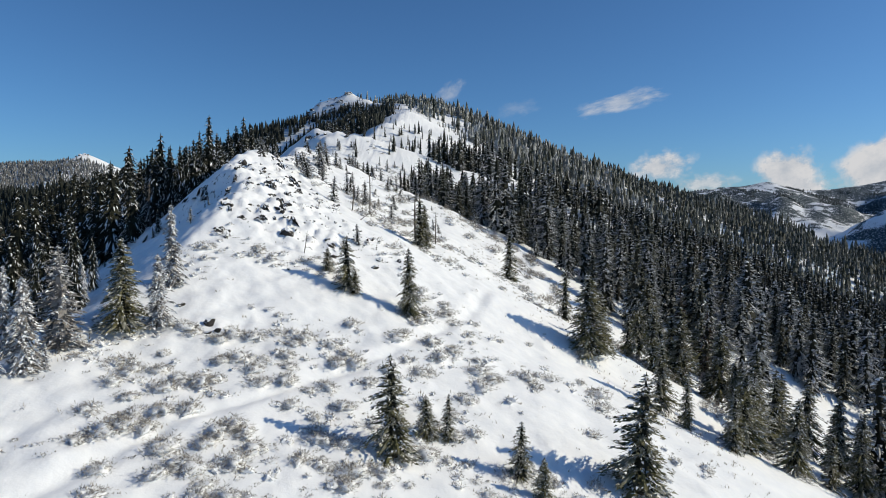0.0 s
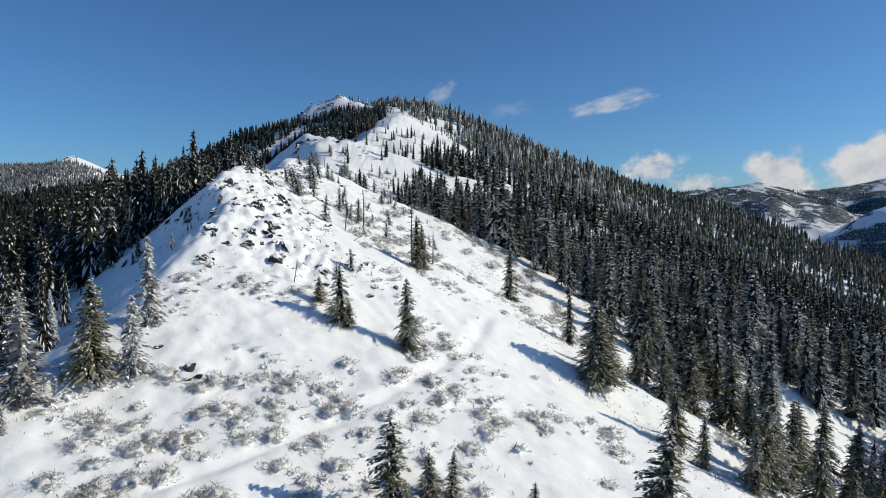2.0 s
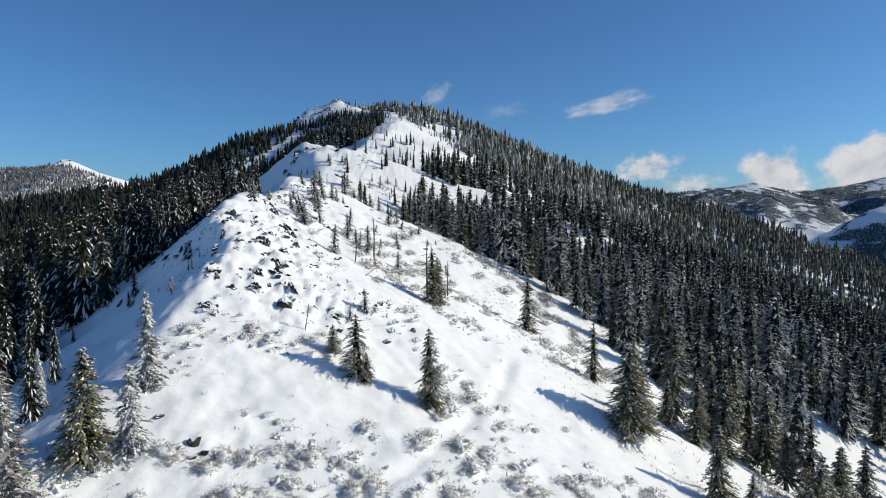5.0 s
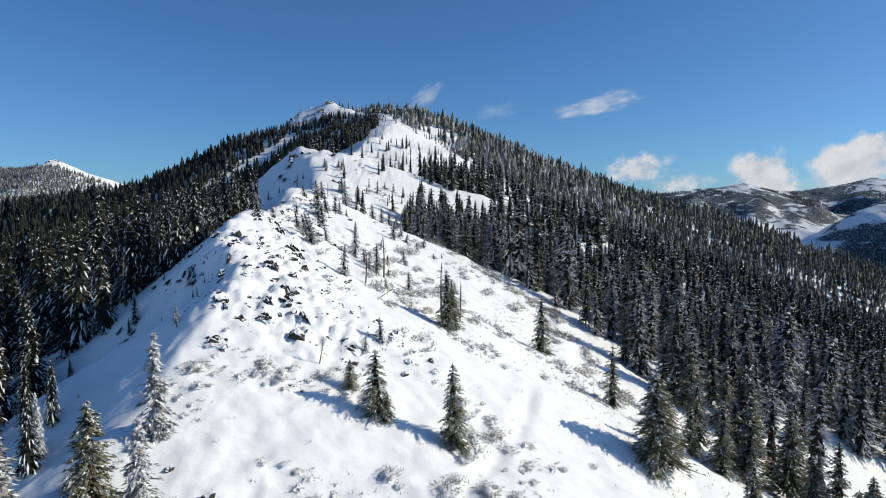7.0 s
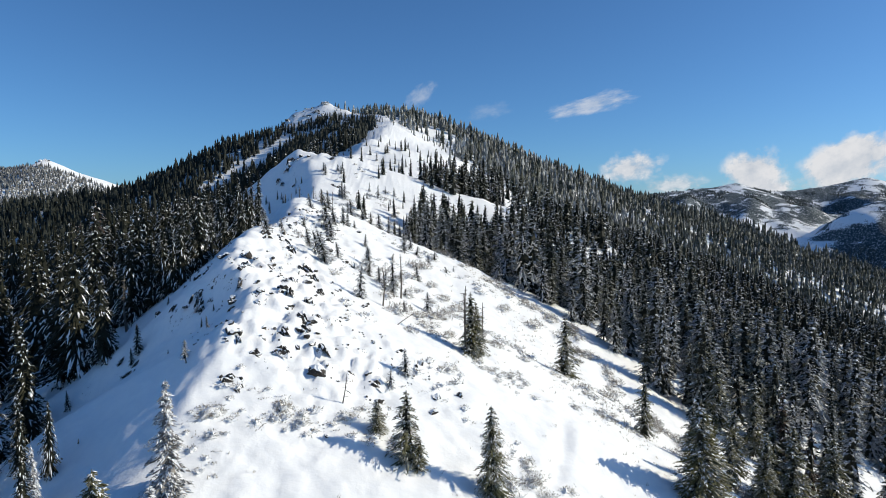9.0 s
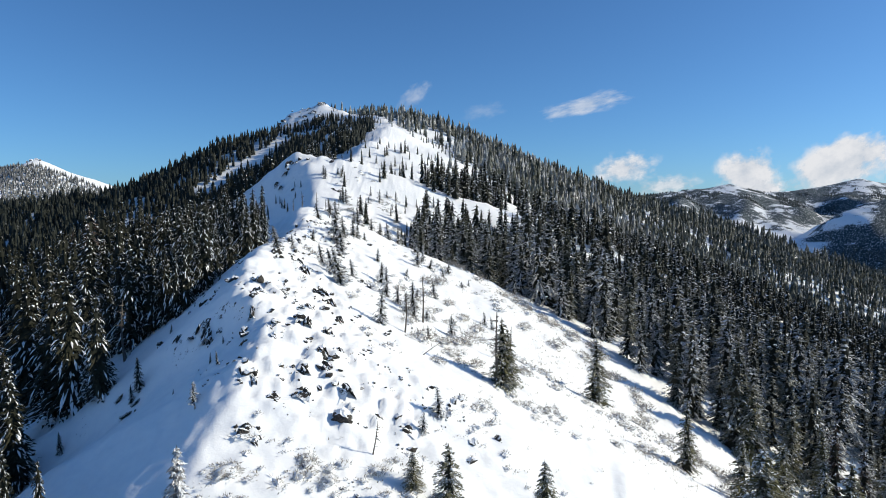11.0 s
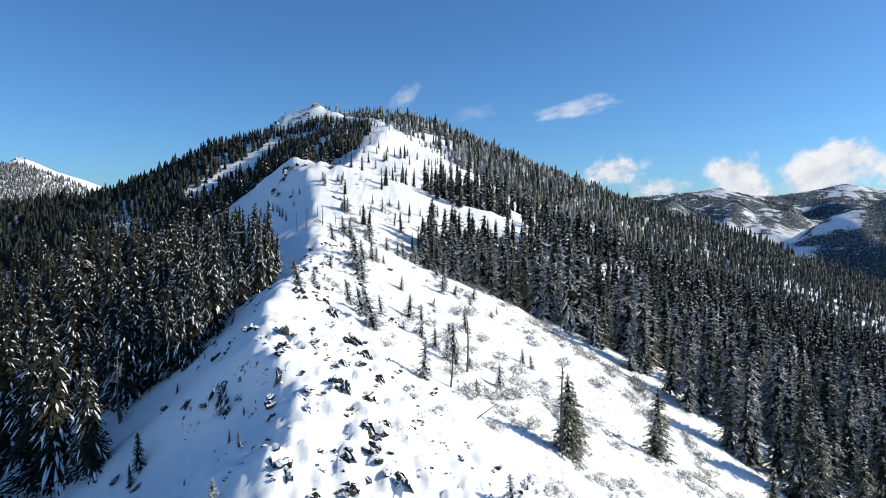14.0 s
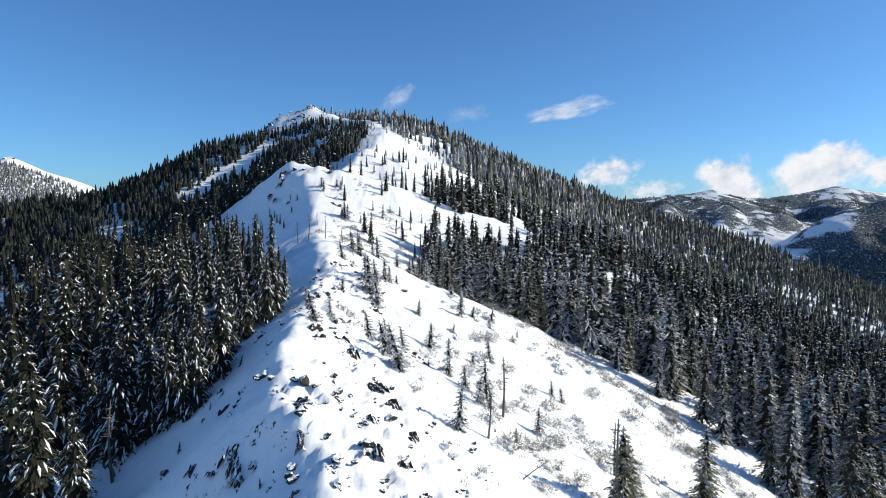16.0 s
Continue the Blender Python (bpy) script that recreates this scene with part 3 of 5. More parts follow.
def forest_density(x, y):
    """How thick the trees stand, 0 to 1."""
    d = x - crest_x(y)
    edge_e = edge_east(y)
    edge_w = np.interp(y, [30, 60, 72, 85, 95, 101, 120, 130, 150, 172, 210, 240, 290, 330, 350, 400, 480, 540], [8, 12, 15, 15, 12.5, 9.5, 9.5, 9, 8.5, 9, 12, 20, 40, 34, 14, 6, 0, -5])
    n = fbm(x, y, 45, 3)
    e = np.clip((d - edge_e - 5 * n) / 6, 0, 1)
    w = np.clip((-d - edge_w - 4 * n) / 5, 0, 1)
    p = np.maximum(e, w)
    # thin belts and clearings
    p = np.where((y > 300) & (y < 520) & (d > -10) & (d < edge_e), np.clip(0.08 + 0.35 * (n > 0.28), 0, 1), p)
    p = np.where((y > 262) & (y < 300) & (d > 14) & (d < edge_e), np.clip(0.08 + 0.4 * (n > 0.1), 0, 1), p)
    clear = (bell(x, y, 3, 321, 14, 9) + bell(x, y, 28, 440, 18, 12) + bell(x, y, 24, 322, 15, 12) + bell(x, y, 40, 346, 15, 13) + bell(x, y, 57, 386, 17, 14) + bell(x, y, 79, 424, 20, 14) + bell(x, y, 132, 539, 24, 14)
             + bell(x, y, 188, 582, 20, 14) + bell(x, y, 233, 573, 22, 14) + 0.75 * bell(x, y, 331, 589, 13, 10) + 0.5 * bell(x, y, 284, 572, 12, 7) + bell(x, y, 19, 556, 18, 12)
             + 1.2 * bell(x, y, 80, 128, 12, 9) + bell(x, y, 66, 109, 10, 9) + 0.6 * bell(x, y, 44, 101, 7, 8) + bell(x, y, 42, 111, 9, 5)
             + bell(x, y, 72, 425, 24, 10) + bell(x, y, 30, 418, 16, 9) + bell(x, y, 120, 470, 20, 6)
             + bell(x, y, 165, 545, 34, 7) + 0.5 * bell(x, y, 212, 520, 14, 5) + bell(x, y, -127, 500, 12, 30) + bell(x, y, -150, 300, 20, 10)
             + bell(x, y, -105, 250, 8, 20) + 1.5 * bell(x, y, -113, 667, 24, 15) + 1.3 * glade(x, y) + bell(x, y, -72, 655, 10, 10) + 1.5 * bell(x, y, -66, 338, 20, 14)
             + bell(x, y, -12, 470, 18, 26) + bell(x, y, 20, 455, 22, 7) + bell(x, y, 50, 440, 18, 5))
    gaps = np.where((fbm(x + 50, y, 14, 2) > 0.62) & (x < 300), 0.2, 1.0)
    gaps = gaps * np.where((y > 478) & (y < 565) & (d > -6) & (d < 45), 0.5, 1.0)
    gaps = gaps * np.where((y > 240) & (x < 130) & (fbm(x - 70, y + 20, 34, 2) > 0.64), 0.3, 1.0)
    return p * gaps * np.clip(1.15 - 2.0 * clear, 0, 1)


def glade(x, y):
    """The long snowy glade that slants down the western spur, and a narrow one below it."""
    out = 0
    for ax, ay, bx, by, w in ((-131, 622, -148, 598, 7), (-148, 598, -181, 560, 8), (-262, 438, -225, 462, 7)):
        ux, uy = bx - ax, by - ay
        t = np.clip(((x - ax) * ux + (y - ay) * uy) / (ux * ux + uy * uy), 0, 1)
        out = np.maximum(out, np.exp(-((x - ax - t * ux) ** 2 + (y - ay - t * uy) ** 2) / (w * w)))
    return out


def front_row(x, y):
    """The edge of the woods that the ridge looks down on; its trees stand singly."""
    d = x - crest_x(y)
    return ((d > 20) & (d < 92) & (y > 55) & (y < 128)) | ((d < 0) & (d > -34) & (y > 60) & (y < 172))


def sow(x0, x1, y0, y1, gap, rng, keep=1.0, row=False):
    xs, ys = np.meshgrid(np.arange(x0, x1, gap), np.arange(y0, y1, gap))
    x = xs.ravel() + rng.uniform(-0.5, 0.5, xs.size) * gap * 1.1
    y = ys.ravel() + rng.uniform(-0.5, 0.5, xs.size) * gap * 1.1
    ok = (rng.uniform(size=x.size) < forest_density(x, y) * keep) & (front_row(x, y) == row)
    x, y = x[ok], y[ok]
    return np.stack([x, y, (height(x, y) if y0 < 230 else on_sheet(x, y)) - 0.1], -1)


def plant(name, label, templates, spots, heights, needle, seed, girth=(0.85, 1.2)):
    v, f, m = planted(templates, spots, np.random.default_rng(seed), heights, girth)
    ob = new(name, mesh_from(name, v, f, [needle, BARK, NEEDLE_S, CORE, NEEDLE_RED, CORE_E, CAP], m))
    return tagged(ob, label, "forest", kind="stuff")


def tiers_template(seed, tiers, points, width, kind=0):
    v, f = tier_arrays(seed, tiers, points, width)
    return v, f, np.full(len(f), kind)


MIX = [0, 2, 2, 0, 2, 2, 0, 0, 2, 0]
LOD0 = [wood_template(30 + i, 100, 11, 0.18 + 0.02 * (i % 3), 0.04 + 0.04 * (i % 2), kind=k, droop=0.65, size=0.029, frost=0.07, thick=0.36, layers=20 + i) for i, k in enumerate(MIX)]
LOD0N = [wood_template(30 + i, 100, 10, 0.145 + 0.016 * (i % 4), 0.04, kind=4 if i == 7 else 0, core=3, thick=0.4, droop=1.0, size=0.027, frost=0.05, pads=0.5, pad=0.032, layers=15 + i) for i in range(10)]
LOD0W = [wood_template(30 + i, 60, 5, 0.145 + 0.016 * (i % 4), 0.04, kind=4 if i == 7 else 0, core=3, thick=0.4, droop=1.0, size=0.036, frost=0.03, pads=0.45, pad=0.036, layers=13 + i) for i in range(10)]
LOD0M = [wood_template(30 + i, 64, 8, 0.18 + 0.02 * (i % 3), 0.04, False, k, droop=0.65, size=0.040, frost=0.06, thick=0.42) for i, k in enumerate(MIX)]
LOD1 = [wood_template(40 + i, 36, 4, 0.17 + 0.02 * (i % 4), 0.03, False, k, droop=0.65, size=0.068, frost=0.14, thick=0.5) for i, k in enumerate(MIX)]
LOD1F = [wood_template(60 + i, 24, 3, 0.17 + 0.02 * (i % 4), 0.03, False, 0, droop=0.65, size=0.075, frost=0.10, thick=0.5) for i in range(6)]
LOD1W = [wood_template(40 + i, 16, 3, 0.150 + 0.014 * (i % 4), 0.03, False, 0, core=3, droop=0.9, size=0.075, frost=0.14, thick=0.5) for i in range(8)]
LOD2 = [tiers_template(50 + i, 6, 6, 0.185 + 0.012 * (i % 3), k) for i, k in enumerate(MIX)]
LOD2W = [tiers_template(50 + i, 5, 6, 0.185 + 0.012 * (i % 3)) for i in range(6)]

rng = np.random.default_rng(11)
near_e = sow(-20, 200, 50, 230, 5.1, rng)
near_e = near_e[near_e[:, 0] < 0.75 * near_e[:, 1] + 55]
mid_e = np.concatenate([sow(-70, 330, 230, 420, 5.0, rng), sow(200, 330, 60, 230, 6, rng)])
far_e = np.concatenate([sow(-130, 640, 420, 740, 5.1, rng), sow(330, 640, 240, 420, 7, rng)])
near_w = sow(-150, -20, 40, 250, 6.2, rng)
mid_w = sow(-330, -50, 250, 480, 5.2, rng)
far_w = np.concatenate([sow(-620, -80, 480, 700, 4.1, rng), sow(-330, -150, 100, 250, 6, rng)])


def west_cap(y):
    """How far the tops of the western trees stand above the crest."""
    return np.interp(y, [70, 90, 110, 125, 150, 187, 220], [0, 1, 2, 2.5, 4, 6.5, 6])


def west_fall(y):
    """How fast those tops come down away from the crest."""
    return np.interp(y, [100, 165, 190], [0.22, 0.22, 0.1])


def tall(spots, lo, hi):
    """Heights of trees: mixed ages, and stunted in the open glades of the upper ridge."""
    h = rng.uniform(lo, hi, len(spots)) * np.clip(rng.normal(1, 0.2, len(spots)), 0.45, 1.35)
    x, y = spots[:, 0], spots[:, 1]
    d = x - crest_x(y)
    h = np.where((d > 0) & (y < 300), h * np.clip((d - edge_east(y)) / 9, 0.55, 1), h)
    h = np.where(d < 0, h * np.clip((-d - 1) / np.where(y < 130, 24, 13), 0.3, 1), h)
    h = np.where((d < 0) & (y < 300), np.clip(crest_z(y) + west_cap(y) - west_fall(y) * np.maximum(-d - 14, 0) + rng.normal(-1.8, 1.8, len(y)) - spots[:, 2], 4, h), h)
    top = np.clip((y - 430) / 120, 0, 1) * bell(d, y * 0, -30, 0, 75, 1)
    h = h * (1 - 0.42 * top)
    open_ = (y > 290) & (y < 525) & (d > -12) & (d < 50)
    return np.where(open_, h * 0.42, h)


west_side = far_e[:, 0] < crest_x(far_e[:, 1])
far_w, far_e = np.concatenate([far_w, far_e[west_side]]), far_e[~west_side]
beyond = near_e[:, 0] > 105
near_e, next_e = near_e[~beyond], near_e[beyond]
plant("fir_forest", "dense snow-dusted fir forest on a steep slope", LOD0, near_e, tall(near_e, 11, 18), NEEDLE, 1, (1.05, 1.4))
plant("fir_forest", "dense snow-dusted fir forest on a steep slope", LOD0M, next_e, tall(next_e, 11, 18), NEEDLE, 21, (1.0, 1.4))
# the lower slope is greener, the upper one frosted
def lower(spots):
    return spots[:, 0] + 25 * fbm(spots[:, 0], spots[:, 1], 60, 2) > 150


def split(spots, lo, hi):
    k = lower(spots)
    return (spots[~k], tall(spots[~k], lo, hi)), (spots[k], tall(spots[k], lo, hi))


(mid_up, mid_up_h), (mid_low, mid_low_h) = split(mid_e, 11, 17)
(far_up, far_up_h), (far_low, far_low_h) = split(far_e, 8, 15)
LOD2_K = [t for t, k in zip(LOD2, MIX) if k == 0]
plant("fir_forest", "frosted fir forest on a steep slope", LOD1, mid_up, mid_up_h, NEEDLE, 2, (1.0, 1.4))
plant("fir_forest", "dense dark green fir forest on the lower slope", LOD1F, mid_low, mid_low_h, NEEDLE_K, 12, (1.0, 1.35))
plant("fir_forest", "frosted fir forest covering the summit flank", LOD2, far_up, far_up_h, NEEDLE_K, 3)
plant("fir_forest", "dark fir forest below the summit flank", LOD2_K, far_low, far_low_h, NEEDLE_K, 13)
close = (near_w[:, 1] < 135) & (near_w[:, 0] > -95)
near_w, next_w = near_w[close], near_w[~close]
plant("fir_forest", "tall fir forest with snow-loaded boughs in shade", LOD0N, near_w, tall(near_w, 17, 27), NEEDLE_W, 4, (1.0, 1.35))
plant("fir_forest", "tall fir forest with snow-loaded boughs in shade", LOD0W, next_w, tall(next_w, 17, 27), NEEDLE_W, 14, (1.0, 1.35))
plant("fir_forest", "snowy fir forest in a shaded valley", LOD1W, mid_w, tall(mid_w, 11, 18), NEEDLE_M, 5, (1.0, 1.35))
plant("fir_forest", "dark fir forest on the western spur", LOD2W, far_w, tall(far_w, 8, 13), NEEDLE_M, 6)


# ---- far woods on the ranges beyond the valleys ----
def spire(seed):
    r = np.random.default_rng(seed)
    V, F = [], []
    for z0, z1, w in ((0.0, 0.62, 0.20), (0.33, 1.0, 0.13)):
        n = len(V)
        for k in range(5):
            a = 1.2566 * k + r.uniform(-0.3, 0.3)
            V.append((w * r.uniform(0.7, 1.2) * math.cos(a), w * r.uniform(0.7, 1.2) * math.sin(a), z0 + r.uniform(-0.05, 0.05)))
        V.append((0, 0, z1))
        F += [(n + k, n + (k + 1) % 5, n + 5) for k in range(5)]
    return np.array(V), np.array(F), np.zeros(len(F), int)


def far_woods(x0, x1, y0, y1, gap, cover, size, top=400):
    xs, ys = np.meshgrid(np.arange(x0, x1, gap), np.arange(y0, y1, gap))
    x = xs.ravel() + rng.uniform(-0.6, 0.6, xs.size) * gap
    y = ys.ravel() + rng.uniform(-0.6, 0.6, xs.size) * gap
    z = on_sheet(x, y, True)
    belt = fbm(x - 900, y, size, 4) + 0.35 * fbm(x, y + 500, 45, 2)
    ok = rng.uniform(size=x.size) < np.clip((belt + cover) * 2.2, 0, 1)
    ok &= z + 14 * fbm(x, y, 60, 2) < top
    return np.stack([x, y, z - 1], -1)[ok]


SPIRES = [spire(i) for i in range(4)]
east_range = np.concatenate([far_woods(900, 2400, 2900, 3280, 8, 0.25, 120), far_woods(850, 1850, 1650, 2290, 9.0, 0.5, 110)])
west_range = np.concatenate([far_woods(-2000, -650, 1700, 2330, 8.2, 0.95, 200, 180), far_woods(-900, -400, 890, 1650, 13, 0.4, 200)])
east_range = east_range[np.where(east_range[:, 1] > 2600, (east_range[:, 2] > -35) & (east_range[:, 2] < 125), east_range[:, 2] < 0.46 * east_range[:, 0] - 800 + 25 * fbm(east_range[:, 0], east_range[:, 1], 60, 2))]
sunny = (west_range[:, 0] > -1272) & (west_range[:, 0] < -1000) & (west_range[:, 2] > 70 + 14 * fbm(west_range[:, 0], west_range[:, 1], 40, 2)) & (west_range[:, 1] > 2225)
west_range = west_range[~sunny & (west_range[:, 2] < 172)]
plant("distant_woods", "distant conifer woods on snowy slopes, blued for haze", SPIRES, east_range, rng.uniform(7, 12, len(east_range)), NEEDLE_D, 8, (1.0, 1.7))
plant("distant_woods", "distant frosted conifer woods on a snowy mountain", SPIRES, west_range, rng.uniform(11, 19, len(west_range)), NEEDLE_F, 9, (1.0, 1.4))

# ---- single trees ----
def fir_thing(name, seed, label, needle, boughs=110, twigs=9, width=0.2, base=0.03, thick=0.4, core=None, tall_stem=0.95, group="", snow_label="snow lying on the boughs", **how):
    """One fir, one metre high, as a thing with its parts; it is scaled where it stands."""
    root = new(name)
    tv, tf = stem_arrays(0.019, 0.003, tall_stem, 7)
    part("trunk", mesh_from("trunk", tv, tf, [BARK], smooth=True), root)
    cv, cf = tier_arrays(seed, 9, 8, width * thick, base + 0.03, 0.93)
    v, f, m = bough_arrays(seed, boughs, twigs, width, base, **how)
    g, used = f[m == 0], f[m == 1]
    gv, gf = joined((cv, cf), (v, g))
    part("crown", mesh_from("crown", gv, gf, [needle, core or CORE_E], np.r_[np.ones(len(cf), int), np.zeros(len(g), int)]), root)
    if len(used):
        low = used.min()
        tagged(part("snow", mesh_from("snow", v[low:], used - low, [CAP]), root), snow_label, kind="stuff")
    return tagged(root, label, "tree", group)


def snag_thing(seed, label, group="", stubs=16, bend=0.03):
    """A dead standing tree: bare leaning stem with broken stubs."""
    r = np.random.default_rng(seed)
    root = new("dead_tree")
    tv, tf = stem_arrays(0.022, 0.006, 1.0, 7, bend, 8)
    part("trunk", mesh_from("trunk", tv, tf, [DEADWOOD], smooth=True), root)
    for i in range(stubs):
        u = r.uniform(0.25, 0.95)
        l = r.uniform(0.06, 0.2) * (1.15 - u * 0.7)
        bv, bf = stem_arrays(0.007, 0.002, l, 4, 0.02, 3)
        turn = Matrix.Rotation(r.uniform(0, 6.28), 3, 'Z') @ Matrix.Rotation(r.uniform(1.1, 1.9), 3, 'X')
        bv = bv @ np.array(turn).T + np.array([bend * math.sin(u * 2.6), 0, u])
        part("branch", mesh_from("branch", bv, bf, [DEADWOOD]), root)
    return tagged(root, label, "dead tree", group)


def stand(ob, x, y, h, wide=1.0, lean=0.0, toward=0.0, spin=0.0, sink=0.1):
    """Puts a thing of unit size on the snow at x, y."""
    z = float(height(np.array([x]), np.array([y]))[0])
    m = Matrix.Translation((x, y, z - sink)) @ Matrix.Rotation(toward, 4, 'Z') @ Matrix.Rotation(lean, 4, 'Y') @ Matrix.Rotation(spin - toward, 4, 'Z')
    return m, (h * wide, h * wide, h)


def place(ob, *where, first=False, **how):
    m, scale = stand(ob, *where, **how)
    made = ob if first else copy_thing(ob, m)
    made.matrix_basis = m @ Matrix.Diagonal((*scale, 1))
    return made


rng = np.random.default_rng(23)
MEADOW = "firs on the open snow slope"
EDGE = "firs at the edge of the eastern woods"
SHADE = "snow-loaded firs at the edge of the western woods"
RIME = "rimed firs on the saddle"
firs = [fir_thing("fir_tree", 100 + i, "dark green fir dusted with snow on the open slope", NEEDLE_G, boughs=int(n * 1.4), twigs=30, width=w, gaps=g * 0.7, droop=d, size=0.023, frost=0.17, vary=(0.45, 1.25), thick=0.34, layers=k, group=MEADOW)
        for i, (w, g, n, d, k) in enumerate(((0.25, 0.05, 150, 0.7, 22), (0.22, 0.15, 115, 0.6, 15), (0.25, 0.05, 145, 0.75, 20), (0.21, 0.15, 115, 0.7, 16), (0.24, 0.2, 100, 0.55, 14)))]
edge_firs = [fir_thing("fir_tree", 120 + i, "tall olive-green fir with frosted boughs beside the snow slope", NEEDLE_G, boughs=170, twigs=32, width=0.18 + 0.018 * i, base=0.02 + 0.04 * i, droop=0.65, size=0.020, frost=0.11, vary=(0.45, 1.2), thick=0.3, layers=20 + i, group=EDGE) for i in range(5)]
shade_firs = [fir_thing("fir_tree", 130 + i, "tall dark fir with snow-loaded boughs in the shade", NEEDLE_W, boughs=125, twigs=15, width=0.145 + 0.015 * i, base=0.05, droop=1.0, size=0.025, frost=0.06, pads=0.55, pad=0.034, layers=16 + i, core=CORE, group=SHADE) for i in range(5)]
rime_firs = [fir_thing("fir_tree", 140 + i, "fir crusted all over with pale rime and snow", NEEDLE_R, boughs=n, twigs=20, width=w, base=0.01, droop=d, size=0.032, frost=p, core=NEEDLE_R, vary=(0.4, 1.25), group=RIME)
             for i, (w, d, p, n) in enumerate(((0.165, 0.9, 0.45, 160), (0.27, 0.5, 0.15, 150), (0.18, 1.1, 0.5, 160)))]
stunted = [fir_thing("fir_tree", 170 + i, "small wind-bent fir dusted with snow and frost", NEEDLE_T, boughs=85, twigs=15, width=w, base=0.01, gaps=0.12, droop=0.6, size=0.048, frost=0.24, vary=(0.35, 1.35), thick=0.28, group="stunted firs on the rocky rib")
           for i, w in enumerate((0.28, 0.32, 0.24, 0.40))]
rust_fir = fir_thing("fir_tree", 150, "dying fir with rust-red needles", NEEDLE_RED, twigs=16, width=0.15, frost=0.04)
snags = [snag_thing(160, "bare grey dead tree standing in the snow", "dead trees on the ridge"),
         snag_thing(161, "bare grey dead tree standing in the snow", "dead trees on the ridge", 26, 0.06)]
originals = [*firs, *edge_firs, *shade_firs, *rime_firs, *stunted, rust_fir, *snags]

RUST_SPOTS = ((39.3, 104.0, 16.7), (44.7, 106.0, 15.1))
# x, y, height, girth
MEADOW_SPOTS = [
    (-29.8, 58.4, 8.6, 1.0),
    (-3.8, 50.0, 8.6, 1.05), (-1.3, 54.0, 3.9, 1.1), (0.5, 54.4, 4.2, 0.95), (6.6, 52.2, 5.0, 1.0), (8.3, 50.0, 3.8, 1.0), (17.8, 55.5, 11.2, 1.15),
    (-4.1, 75.5, 8.3, 0.75), (-11.5, 75.6, 6.6, 1.1), (-10.6, 75.2, 3.0, 1.4), (-14.3, 78.0, 3.1, 1.1), (-3.7, 100.6, 8.2, 0.95), (-3.0, 101.4, 7.0, 0.9),
    (12.2, 116.5, 9.5, 1.0), (20.3, 104.5, 9.2, 0.7), (20.2, 87.2, 11.5, 1.1), (23.0, 92.0, 8.0, 1.0),
]
MEADOW_MORE = [
    (-40.9, 289.0, 8.2, 1.0), (-51.5, 315.5, 6.0, 1.0), (-44.7, 319.4, 5.0, 1.1), (-32.5, 395.0, 10.5, 0.8), (-29.1, 385.6, 9.1, 0.8), (-24.6, 384.8, 6.1, 0.8),
    (-30.9, 308.0, 5.2, 0.7), (-26.8, 303.0, 6.9, 0.7), (-23.9, 311.0, 4.1, 1.0), (-19.9, 311.0, 5.3, 0.9), (-31.2, 297.0, 3.4, 0.9), (-10.7, 311.6, 4.8, 0.7), (-15.8, 301.4, 4.9, 0.6),
    (-35.0, 288.0, 4.0, 0.8), (-7.0, 305.0, 5.5, 0.7), (-3.0, 316.0, 6.0, 0.8),
]
for i, (x, y, h, g) in enumerate(MEADOW_SPOTS):
    place(firs[i % 5], x, y, h, g * 1.34, spin=rng.uniform(0, 6.28), lean=rng.normal(0, 0.02))
for i, (x, y, h, g) in enumerate(MEADOW_MORE):
    place(stunted[i % 3], x, y, h * (0.85 if y < 350 else 0.5), g, spin=rng.uniform(0, 6.28), lean=rng.normal(0, 0.02))
# young firs bowed down by snow along the rib, and upright ones beside it
for x, y, h in ((-26.6, 138.8, 6.0), (-27.4, 141.5, 4.8), (-25.6, 136.0, 4.4), (-26.0, 143.1, 4.1), (-29.2, 158.5, 4.1), (-24.1, 115.3, 3.4), (-23.0, 109.1, 4.8), (-24.2, 111.8, 3.8), (-26.0, 114.1, 3.2),
                (-30.3, 115.9, 2.4), (-31.4, 111.3, 3.4), (-32.6, 116.0, 2.8), (-1.9, 131.4, 2.6), (-0.8, 130.3, 2.4), (-30.5, 160.0, 3.6), (-31.5, 150.0, 3.4), (-22.4, 119.0, 3.0)):
    place(stunted[int(rng.integers(4))], x, y, h, 1.1, lean=rng.uniform(-0.3, -0.05), toward=rng.uniform(-0.6, 0.6), spin=rng.uniform(0, 6.28), sink=0.25)
